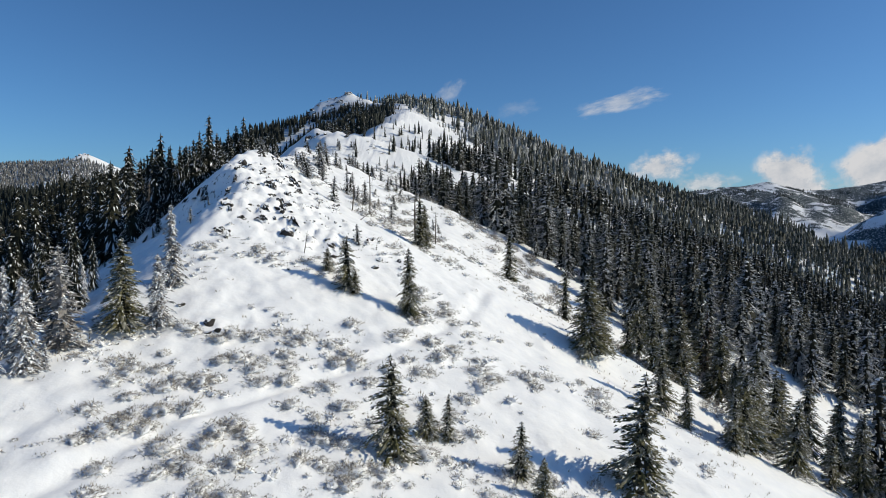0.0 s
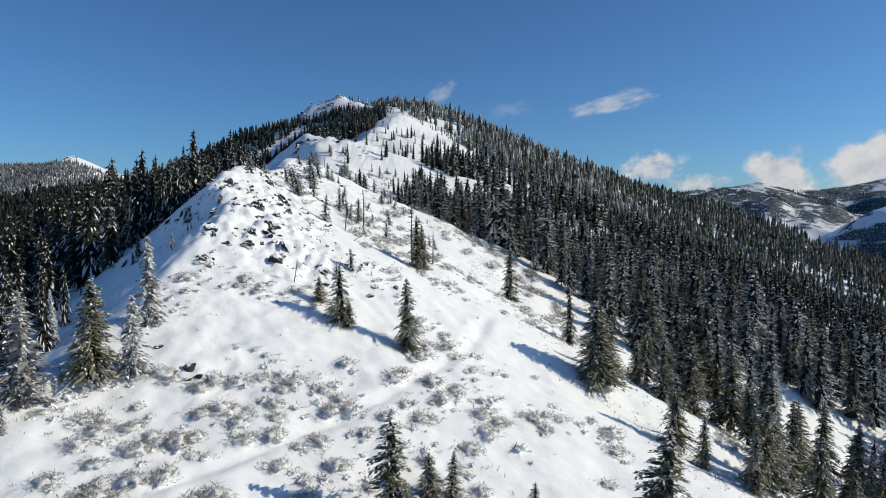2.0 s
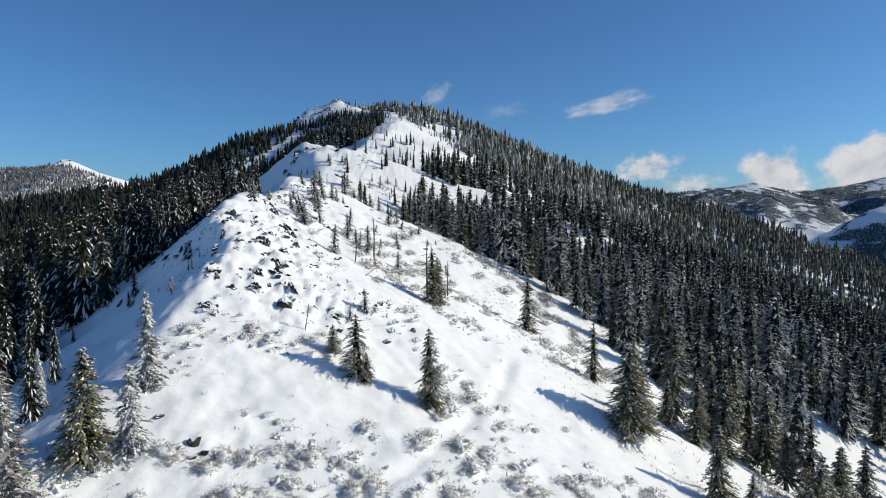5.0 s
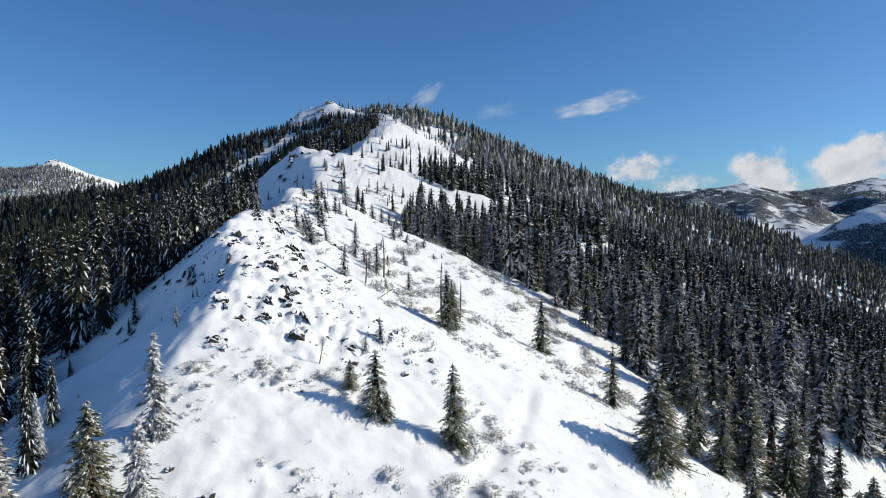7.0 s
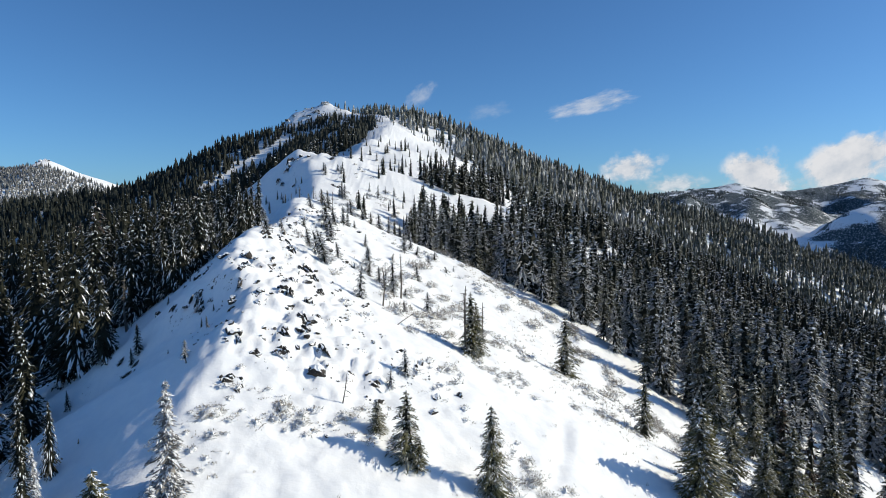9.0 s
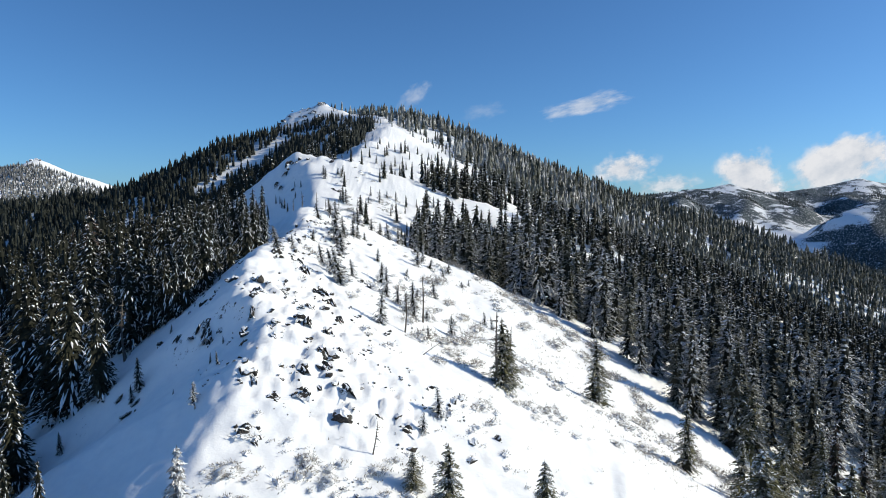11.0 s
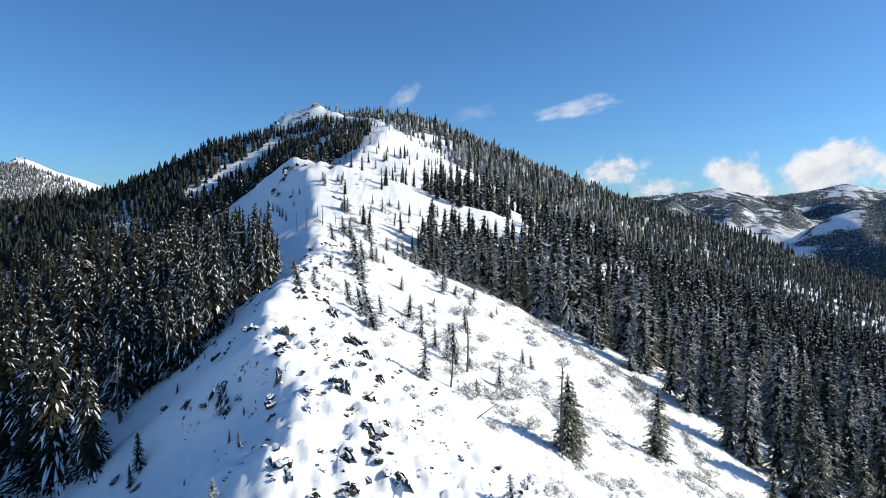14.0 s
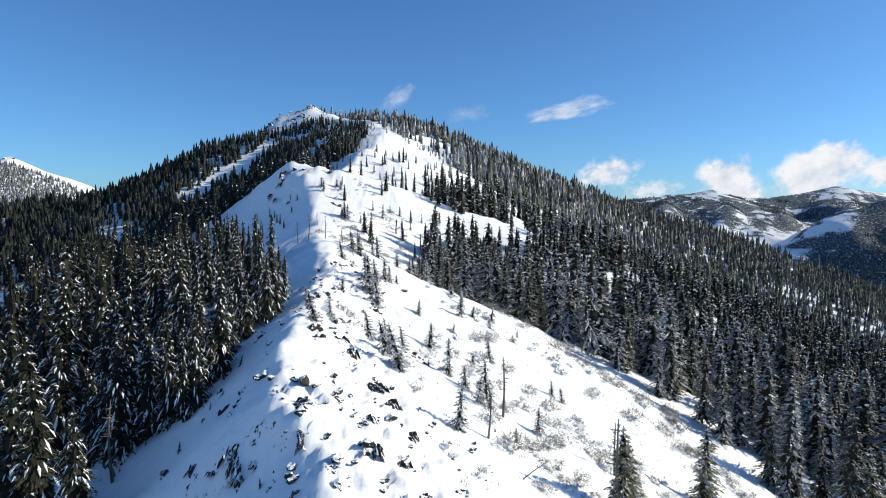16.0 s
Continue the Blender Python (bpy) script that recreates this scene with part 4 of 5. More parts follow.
for x, y, h in ((-18.8, 128.4, 3.4), (-19.9, 138.5, 2.4), (-17.9, 103.2, 4.3), (-19.8, 116.3, 0.9), (-9.0, 110.0, 2.9), (-2.8, 151.6, 1.4), (-22.9, 150.6, 1.8), (-26.4, 180.7, 5.6), (-27.6, 185.2, 4.8), (-16.8, 171.6, 4.7),
                (-22.6, 168.3, 3.6), (-19.1, 175.3, 4.8), (-17.6, 116.2, 4.4), (-13.9, 113.5, 4.3), (-12.1, 105.6, 1.8), (-11.7, 87.0, 3.0), (-13.3, 84.4, 2.0), (-15.0, 110.5, 3.0), (-16.0, 114.5, 2.6),
                (-20.5, 163.0, 2.8), (-32.9, 82.4, 1.9), (-10.1, 133.7, 3.4), (-12.9, 146.8, 3.6), (-11.6, 157.3, 3.4), (-30.6, 135.7, 2.2), (-24.8, 147.4, 3.8), (-24.0, 148.6, 3.0),
                (-52.6, 319.2, 4.6), (-44.6, 322.2, 4.4), (-46.5, 322.0, 3.4), (-39.8, 287.9, 6.5), (-42.0, 289.0, 4.0), (-50.3, 333.6, 3.2)):
    place(stunted[int(rng.integers(4))], x, y, h, rng.uniform(0.95, 1.3), lean=rng.normal(0, 0.05), spin=rng.uniform(0, 6.28))
for x, y, h in ((-10.4, 151.7, 2.2), (-6.7, 154.8, 2.4), (-13.0, 160.0, 2.4), (-8.0, 148.0, 1.8), (-4.5, 146.0, 1.5), (-11.8, 154.5, 1.6), (-15.0, 138.3, 1.5), (-13.2, 129.3, 1.6), (-14.0, 110.7, 1.9), (-12.2, 112.4, 1.5)):
    place(stunted[3], x, y, h, rng.uniform(1.3, 1.7), lean=rng.normal(0, 0.15), spin=rng.uniform(0, 6.28), sink=0.3)
for x, y, h, g in ((-41.5, 74.7, 6.5, 0.8), (-40.4, 70.4, 4.6, 0.9), (-45.3, 76.9, 7.5, 0.9), (-38.5, 66.0, 6.5, 1.2), (-35.6, 58.0, 7.5, 1.2), (-47.6, 74.7, 9.0, 1.0), (-44.0, 68.0, 8.0, 1.0),
                   (-71.3, 313.5, 3.6, 0.9), (-76.4, 311.6, 5.0, 0.9), (-66.6, 299.4, 4.5, 0.9), (-79.9, 321.1, 4.5, 1.0), (-64.0, 292.0, 4.0, 0.9), (-82.0, 306.0, 5.5, 0.9), (-69.0, 306.0, 4.2, 1.0), (-74.0, 318.0, 4.4, 1.0),
                   (-63.0, 305.0, 3.2, 1.0), (-73.5, 300.0, 5.2, 0.9), (-85.0, 312.0, 6.0, 0.9)):
    place(shade_firs[int(rng.integers(5))], x, y, h, g, spin=rng.uniform(0, 6.28))
for x, y, h, g, k in ((-27.1, 59.9, 7.0, 1.5, 0), (-28.6, 66.6, 8.8, 1.2, 0), (-32.7, 53.6, 9.0, 1.15, 1), (-33.2, 49.6, 7.6, 1.4, 2), (-35.6, 48.0, 7.0, 1.4, 2), (-39.6, 69.0, 6.0, 0.8, 2), (-31.8, 50.0, 2.2, 1.3, 0), (-37.0, 53.0, 8.0, 1.0, 0)):
    place(rime_firs[k], x, y, h, g, spin=rng.uniform(0, 6.28))
for x, y, h in RUST_SPOTS:
    place(rust_fir, x, y, h, spin=rng.uniform(0, 6.28))
for i, (x, y, h, lean) in enumerate(((-12.7, 109.7, 6.3, 0.03), (-1.3, 109.1, 5.5, 0.02), (-48.0, 216.8, 6.0, 0.0), (-30.2, 156.3, 3.5, 0.0), (-49.4, 273.8, 4.7, 0.0), (-34.3, 253.7, 3.8, 0.0), (26.1, 299.1, 9.3, 0.0), (-15.0, 104.6, 5.2, 0.05), (-4.3, 100.2, 8.6, 0.0), (-17.6, 80.0, 3.0, 0.15), (-30.5, 176.0, 4.6, 0.0), (-33.5, 178.0, 3.6, 0.05),
                                     (-13.0, 99.0, 2.6, 1.0), (-48.0, 104.0, 7.5, 0.03), (25.0, 98.0, 5.5, 0.0), (-44.0, 205.0, 7.0, 0.0), (-40.0, 207.0, 6.0, 0.02), (28.0, 82.0, 6.5, 0.0))):
    place(snags[i % 2], x, y, h, lean=lean, toward=rng.uniform(0, 6.28), spin=rng.uniform(0, 6.28))

# the woods' edges, tree by tree
east_row = np.concatenate([sow(-20, 75, 55, 92, 5.0, rng, 0.3, True), sow(-20, 75, 92, 128, 5.0, rng, 0.5, True)])
for x, y, _ in east_row:
    k = int(rng.integers(5))
    d = x - float(crest_x(np.array([y]))[0])
    small = np.clip((d - float(edge_east(y))) / 12, 0.5, 1)
    place(edge_firs[k], x, y, rng.uniform(9, 14) * small, rng.uniform(1.05, 1.4), spin=rng.uniform(0, 6.28), lean=rng.normal(0, 0.02))
for x, y, h in ((21.3, 88.3, 10.0), (32.3, 103.6, 10.5), (32.0, 95.1, 10.2), (37.1, 97.9, 12.7), (28.0, 79.9, 9.4), (29.8, 75.8, 6.4), (45.0, 101.9, 14.0), (34.5, 73.4, 7.6), (46.8, 87.6, 11.8), (39.0, 78.0, 9.5),
                (41.0, 82.0, 11.0), (37.0, 76.0, 10.5), (43.5, 76.0, 10.0), (34.5, 99.5, 9.0), (29.0, 98.0, 7.0), (50.0, 92.0, 11.0), (38.0, 104.0, 11.0), (25.0, 100.0, 8.0), (53.0, 84.0, 8.0)):
    place(edge_firs[int(rng.integers(5))], x, y, h, rng.uniform(1.15, 1.45), spin=rng.uniform(0, 6.28))
west_row = sow(-76, -24, 60, 172, 5.7, rng, 0.95, True)
for x, y, _ in west_row:
    k = int(rng.integers(5))
    d = -(x - float(crest_x(np.array([y]))[0]))
    small = np.clip((d - 2) / 14, 0.35, 1)
    z = float(height(np.array([x]), np.array([y]))[0])
    h = min(rng.uniform(15, 25) * small * (0.75 if y < 100 else 1.0), max(4.0, float(crest_z(np.array([y]))[0]) + float(west_cap(y)) - float(west_fall(y)) * max(d - 14, 0) + rng.normal(-1.8, 1.8) - z))
    place(shade_firs[k], x, y, h, rng.uniform(1.0, 1.4), spin=rng.uniform(0, 6.28), lean=rng.normal(0, 0.02))
for x, y, h in ((-38.2, 134.2, 6.4), (-38.7, 129.3, 9.6), (-38.9, 124.8, 8.6), (-40.2, 128.1, 12.0), (-41.8, 128.3, 11.0), (-42.1, 124.9, 10.5), (-40.1, 111.3, 4.2), (-40.3, 109.6, 11.5), (-41.1, 108.8, 6.7), (-41.4, 105.4, 8.8), (-42.2, 104.9, 8.7),
                (-44.2, 107.3, 9.8), (-46.4, 107.9, 10.2), (-48.9, 109.4, 15.0), (-50.9, 110.1, 12.6), (-42.6, 119.5, 10.0), (-41.0, 116.6, 7.5), (-43.6, 114.0, 11.0), (-40.4, 121.6, 7.0), (-39.6, 139.0, 8.0), (-41.5, 142.5, 9.5)):
    place(shade_firs[int(rng.integers(5))], x, y, h, rng.uniform(0.95, 1.25), spin=rng.uniform(0, 6.28), lean=rng.normal(0, 0.02))
for x, y, h, lean in ((-42.0, 93.4, 3.6, 0.06), (-42.4, 92.6, 2.0, 0.1), (-42.7, 91.0, 1.9, -0.9), (-42.1, 92.0, 1.7, -0.8), (-44.5, 94.0, 1.6, -0.7), (-49.9, 93.2, 2.4, 0.1), (-32.4, 81.4, 0.7, 0.2)):
    place(shade_firs[int(rng.integers(5))], x, y, h, 1.25, lean=lean, toward=2.6, spin=rng.uniform(0, 6.28), sink=0.15)
for i in range(22):
    y = rng.uniform(72, 112)
    x = float(crest_x(np.array([y]))[0]) - rng.uniform(4, 17)
    place(shade_firs[int(rng.integers(5))], x, y, rng.uniform(0.5, 1.5), rng.uniform(1.0, 1.6), spin=rng.uniform(0, 6.28), lean=rng.normal(0, 0.2))
for ob in originals:
    for o in (*ob.children_recursive, ob):
        bpy.data.objects.remove(o)


# ---- rocks ----
def boulder(seed, flat=0.7):
    r = np.random.default_rng(seed)
    bm = bmesh.new()
    for p in r.normal(size=(20, 3)):
        p = p / np.linalg.norm(p) * r.uniform(0.75, 1.1)
        bm.verts.new((p[0], p[1] * 0.8, p[2] * flat))
    bmesh.ops.convex_hull(bm, input=bm.verts)
    loose = [v for v in bm.verts if not v.link_faces]
    bmesh.ops.delete(bm, geom=loose, context='VERTS')
    bmesh.ops.subdivide_edges(bm, edges=bm.edges[:], cuts=2, use_grid_fill=True)
    for v in bm.verts:
        v.co += Vector(noise.noise_vector(v.co * 1.7 + Vector((seed, 0, 0)))) * 0.12 + Vector(noise.noise_vector(v.co * 4.5 + Vector((0, seed, 0)))) * 0.08
    bmesh.ops.triangulate(bm, faces=bm.faces[:])
    me = bpy.data.meshes.new("rock")
    bm.to_mesh(me)
    bm.free()
    me.materials.append(ROCK)
    return me


BOULDERS = [boulder(i, 0.5 + 0.12 * (i % 4)) for i in range(9)]


def rock(x, y, r, sink=0.3, tall_=1.0, group="dark rocks breaking through the snow", label="dark angular rock half buried in snow"):
    ob = tagged(new("rock", BOULDERS[int(rng.integers(9))]), label, "rock", group)
    z = float(height(np.array([x]), np.array([y]))[0])
    m = Matrix.Translation((x, y, z + r * (0.35 - sink))) @ Euler((rng.normal(0, 0.25), rng.normal(0, 0.25), rng.uniform(0, 6.28))).to_matrix().to_4x4()
    ob.matrix_basis = m @ Matrix.Diagonal((r * rng.uniform(0.65, 1.1), r * 0.85, r * tall_ * 0.9, 1))
    return ob


def outcrop(seed):
    """A fractured ledge: slabs split along one direction, stepped and tilted, sinking under the snow at the rim."""
    r = np.random.default_rng(300 + seed)
    gx_, gy_ = np.meshgrid(np.linspace(-1, 1, 34), np.linspace(-1, 1, 26))
    x, y = gx_.ravel() + r.normal(0, 0.012, gx_.size), gy_.ravel() + r.normal(0, 0.016, gx_.size)
    cx, cy = r.uniform(-1.1, 1.1, 34), r.uniform(-1.1, 1.1, 34)
    near = np.argmin(((x[:, None] - cx) * 1.0) ** 2 + ((y[:, None] - cy) * 1.9) ** 2, 1)
    top, slope = r.uniform(-0.35, 0.5, 34), r.normal(0.25, 0.3, 34)
    z = top[near] + slope[near] * (x - cx[near]) + r.normal(-0.5, 0.3, 34)[near] * (y - cy[near]) + r.normal(0, 0.02, x.size)
    rim = np.clip(1.1 - np.hypot(x, y) * (1 + 0.25 * np.sin(3 * np.arctan2(y, x) + seed)), -0.5, 0.6) / 0.6
    z = z * np.clip(rim, 0, 1) - 0.75 * (1 - rim)
    i = np.arange(33)[None] + 34 * np.arange(25)[:, None]
    q = np.stack([i, i + 1, i + 35, i + 34], -1).reshape(-1, 4)
    return mesh_from("outcrop", np.stack([x, y, z], -1), np.concatenate([q[:, :3], q[:, [0, 2, 3]]]), [ROCK])


LEDGES = [outcrop(i) for i in range(7)]


def ledge_at(x, y, r, turn, upright=1.0, label="fractured dark rock ledge breaking out of the snow", group="rock ledges on the knoll"):
    ob = tagged(new("rock_outcrop", LEDGES[int(rng.integers(7))]), label, "rock", group)
    z = float(height(np.array([x]), np.array([y]))[0])
    ob.matrix_basis = Matrix.Translation((x, y, z - 0.04 * r)) @ Euler((rng.normal(0, 0.1), rng.normal(0, 0.1), turn + rng.normal(0, 0.3))).to_matrix().to_4x4() @ Matrix.Diagonal((r * 0.95, r * 0.66, r * upright * 0.75, 1))
    return ob


for x, y, r, turn in ((-30.6, 95.8, 1.3, 0.1), (-30.2, 92.8, 0.9, 1.2), (-27.7, 90.0, 0.9, -0.4), (-29.1, 84.1, 1.1, 2.2), (-28.1, 83.4, 0.9, 2.0), (-24.5, 101.2, 1.7, -0.9), (-24.0, 102.6, 1.2, -1.0), (-25.3, 104.4, 1.2, -0.9), (-23.0, 93.6, 1.1, -1.2),
                      (-22.5, 87.6, 1.3, -1.1), (-23.0, 89.0, 1.0, -1.2), (-20.7, 85.6, 1.2, -0.6), (-26.3, 81.8, 1.0, 0.3), (-27.9, 78.5, 1.1, 0.4), (-26.8, 78.0, 0.8, 0.2), (-24.0, 83.3, 0.9, -0.4), (-24.5, 86.2, 1.1, -1.2), (-25.0, 93.0, 0.9, -0.8),
                      (-27.7, 107.9, 1.2, -0.9), (-28.9, 109.3, 1.0, -0.8), (-30.7, 107.4, 1.1, 0.2), (-31.2, 108.7, 0.8, 0.2), (-25.6, 103.2, 0.9, -0.9), (-28.0, 107.2, 0.9, -0.6), (-32.3, 144.2, 1.2, 1.3), (-31.5, 133.1, 1.1, 1.2), (-31.8, 137.3, 1.2, 1.2), (-30.8, 135.7, 1.0, 0.5),
                      (-17.5, 84.4, 0.9, -0.4), (-15.0, 84.0, 1.0, -0.2), (-6.2, 87.6, 0.9, -0.3), (-25.8, 97.5, 1.0, -0.9), (-22.4, 97.6, 0.8, -0.9), (-30.5, 151.6, 1.1, 0.9), (-21.6, 90.8, 0.8, -1.0), (-28.6, 98.6, 0.7, 0.4)):
    ledge_at(x, y, r, turn)
for x, y, r, turn in ((-70.2, 337.5, 3.0, 0.6), (-71.6, 333.4, 2.6, 1.2), (-75.6, 330.3, 2.4, 1.2), (-44.5, 301.2, 2.4, 0.1), (-47.0, 302.0, 1.6, 0.1), (-50.3, 333.6, 1.6, 0.2), (-67.0, 335.5, 1.8, 0.2), (-73.0, 326.0, 1.8, 1.3), (-66.0, 318.0, 1.6, 1.2)):
    ledge_at(x, y, r, turn, 1.0, "dark snow-streaked rock ledge on the higher knoll", "rock ledges on the higher knoll")
for x, y, r in ((-20.3, 82.4, 1.4), (-21.3, 85.6, 0.7), (-28.7, 115.8, 0.8), (-24.4, 91.3, 0.6), (-22.9, 87.3, 0.8), (-22.2, 88.6, 0.6), (-26.4, 81.9, 0.5), (-28.6, 83.6, 0.8), (-29.2, 84.6, 0.6), (-27.4, 88.8, 0.5), (-22.6, 77.0, 0.5), (-15.6, 85.0, 0.6), (-14.2, 82.6, 0.75), (-9.0, 83.4, 0.6), (-8.6, 85.6, 0.7), (-25.8, 82.0, 0.5), (-27.5, 78.6, 0.5), (-28.2, 84.0, 0.7),
                (-23.0, 61.8, 0.8), (-22.0, 61.2, 0.65), (-24.2, 61.0, 0.55), (-22.6, 60.3, 0.5), (-30.7, 98.5, 0.8), (-31.6, 99.0, 0.7), (-29.9, 98.4, 0.5), (-24.3, 101.0, 0.8), (-24.0, 102.2, 0.6), (-25.6, 102.6, 0.5)):
    rock(x, y, r)
for x, y, r in ((-21.8, 147.0, 0.7), (-24.0, 86.5, 0.5), (-27.0, 121.0, 0.6), (-27.5, 123.0, 0.5), (-12.5, 87.5, 0.4), (-18.6, 76.0, 0.4), (-66.0, 337.0, 2.0), (-62.0, 335.0, 1.6), (-71.0, 335.0, 2.4),
                (-27.5, 91.1, 0.5), (-23.0, 94.1, 0.55), (-25.6, 92.5, 0.5), (-24.0, 114.8, 0.6), (-27.8, 108.1, 0.6), (-30.6, 94.2, 0.6), (-30.2, 95.0, 0.45), (-22.6, 96.0, 0.4)):
    rock(x, y, r)
n = 0
rubble_v, rubble_f, rubble_n = [], [], 0
while n < 760:
    x, y = rng.uniform(-42, -8), rng.uniform(58, 150)
    if rng.uniform() < 0.75 * float(craggy(np.array([x]), np.array([y]))[0]) - 0.03:
        # an outcrop: a few stones in a line along the rib
        along, size = rng.normal(0, 0.25), 0.10 + 0.5 * rng.uniform() ** 2.6
        for k in range(int(rng.integers(1, 6))):
            t = rng.normal(0, 2.2) * size
            ob = rock(x + t * math.sin(along) + rng.normal(0, 0.15), y + t * math.cos(along), size * rng.uniform(0.5, 1.3), 0.3, 1.3)
            n += 1
            if n > 125:
                # the rest lie as one scatter of stones
                m = np.array(ob.matrix_basis)
                v = np.array([c.co for c in ob.data.vertices]) @ m[:3, :3].T + m[:3, 3]
                rubble_v.append(v)
                rubble_f += [[i + rubble_n for i in p.vertices] for p in ob.data.polygons]
                rubble_n += len(v)
                bpy.data.objects.remove(ob)
tagged(new("stone_scatter", mesh_from("stone_scatter", np.concatenate(rubble_v), rubble_f, [ROCK])), "small dark stones scattered on the snowy rib", "stones", kind="stuff")
# ribs of rock on the shaded western face
for x, y, r in ((-35.0, 93.7, 1.15), (-35.5, 94.6, 1.0), (-34.6, 93.0, 0.7), (-38.7, 95.8, 0.6), (-36.9, 94.4, 0.5), (-33.8, 94.4, 0.35), (-37.4, 100.4, 0.7), (-30.2, 89.1, 0.5), (-31.0, 86.4, 0.4), (-41.1, 97.7, 0.6), (-33.6, 93.1, 0.4), (-41.0, 90.2, 0.35), (-38.6, 104.2, 0.6), (-39.6, 102.0, 0.4)):
    ledge_at(x, y, r, 0.9, 1.15, "dark jagged rock rib on the shaded snow face", "rock ribs on the shaded face")
# a rocky tip on the far western peak
for x, y, r in ((-1276, 2262, 9), (-1290, 2262, 7), (-1264, 2266, 6), (-1303, 2262, 6), (-1283, 2258, 6)):
    rock(x, y, r, 0.45, 1.2, "crags on the distant peak", "snow-plastered crag on the distant peak")
# the summit crag
for i in range(14):
    rock(-115 + rng.normal(0, 14), 664 + rng.normal(0, 8), rng.uniform(0.8, 1.8), 0.45, 1.0, "crags on the summit", "snow-plastered rock crag on the summit")
for i in range(34):
    x = rng.uniform(-146, -98)
    ledge_at(x, 661 + rng.normal(0, 5), rng.uniform(1.6, 3.4), rng.normal(0.2, 0.5), 0.8, "broken snow-streaked rock face on the summit", "crags on the summit")


# ---- shrubs ----
def shrub_thing(seed, tint="grey-brown shrub weighed down with clumps of snow", snowy=0.74):
    r = np.random.default_rng(seed)
    root = new("shrub")
    V, F = [], []
    bm = bmesh.new()
    bmesh.ops.create_icosphere(bm, subdivisions=3, radius=1.0)
    off = Vector((seed * 3.1, 0, 0))
    for v in bm.verts:
        p = v.co.copy()
        lobe = 1 + 0.75 * noise.noise(p * 1.6 + off) + 0.5 * noise.noise(p * 4.2 + off)
        v.co = Vector((p.x * 0.8, p.y * 0.62, max(p.z, -0.3) * 0.56)) * lobe
    bm.normal_update()
    tops = [(np.array(v.co), np.array(v.normal)) for v in bm.verts if v.co.z > -0.08]
    for j in range(900):
        p, n3 = tops[int(r.integers(len(tops)))]
        p = p + r.normal(0, 0.05, 3)
        q = p + (n3 * 0.5 + np.array([0, 0, 0.1]) + r.normal(0, 0.6, 3)) * r.uniform(0.08, 0.24)
        w = np.cross(n3, r.normal(size=3))
        w = w / (np.linalg.norm(w) + 1e-6) * r.uniform(0.010, 0.024)
        n = len(V)
        V += [p, (p + q) / 2 + w, q, (p + q) / 2 - w]
        F += [(n, n + 1, n + 2), (n, n + 2, n + 3)]
    for v in bm.verts:
        v.co = v.co * snowy
    sv = [tuple(v.co) for v in bm.verts]
    sf = [tuple(v.index for v in f.verts) for f in bm.faces]
    bm.free()
    tagged(part("foliage", mesh_from("foliage", V, F, [TWIGS]), root), kind="stuff")
    part("snow", mesh_from("snow", sv, sf, [CAP], smooth=True), root, "clumps of fresh snow")
    return tagged(root, tint, "shrub", "shrubs on the snow slope")


shrubs = [shrub_thing(200 + i) for i in range(7)]
bare = [shrub_thing(220 + i, "leafless brown shrub poking out of the snow", 0.45) for i in range(3)]
for x, y, h, g in ((-1.7, 63.6, 1.0, 1.2), (0.3, 79.4, 1.0, 1.6), (1.2, 78.0, 0.9, 1.4), (9.0, 52.5, 1.2, 0.8), (5.8, 67.0, 0.8, 1.3), (-10.2, 50.0, 0.9, 1.0), (-8.2, 49.2, 0.7, 1.0), (13.5, 54.5, 1.0, 1.0), (15.5, 57.0, 1.2, 1.2)):
    place(bare[int(rng.integers(3))], x, y, h, g, spin=rng.uniform(0, 6.28), sink=0.05)
LOWER_SHRUBS = [(-26.5, 46.1), (-24.2, 44.2), (-23.4, 45.5), (-21.6, 47.8), (-19.9, 48.7), (-21.9, 45.7), (-25.3, 42.7), (-20.0, 44.1), (-18.2, 42.7), (-17.3, 42.3), (-19.0, 41.1), (-22.6, 40.5), (-17.1, 47.0),
                (-16.2, 47.9), (-15.2, 47.5), (-17.4, 45.4), (-14.9, 43.9), (-14.2, 46.1), (-10.7, 45.8), (-9.9, 49.2), (-8.0, 49.5), (-9.2, 46.2), (-4.7, 47.1), (-1.5, 51.1), (2.8, 56.2)]
UPPER_SHRUBS = [(-23.8, 59.8), (-21.6, 59.6), (-25.0, 60.4), (-20.6, 61.2), (-24.4, 53.5), (-26.3, 52.6), (-26.6, 50.2), (-22.5, 52.9), (-20.7, 52.9), (-19.5, 53.6), (-23.0, 51.0), (-20.1, 56.5), (-18.9, 57.5), (-17.1, 56.5), (-16.0, 54.5), (-14.6, 58.3), (-14.0, 55.9),
                (-10.4, 60.9), (-14.1, 63.4), (-11.4, 63.6), (-9.9, 63.0), (-8.7, 62.1), (-10.7, 56.7), (-8.8, 54.2), (-7.0, 59.3), (3.9, 64.6), (-1.4, 69.7), (-5.0, 68.5), (1.1, 70.3), (2.0, 61.3), (5.2, 66.9)]
for x, y in LOWER_SHRUBS + UPPER_SHRUBS:
    place(shrubs[int(rng.integers(7))], x, y, rng.uniform(0.75, 1.15), rng.uniform(1.2, 1.7), spin=rng.uniform(0, 6.28), sink=0.05)


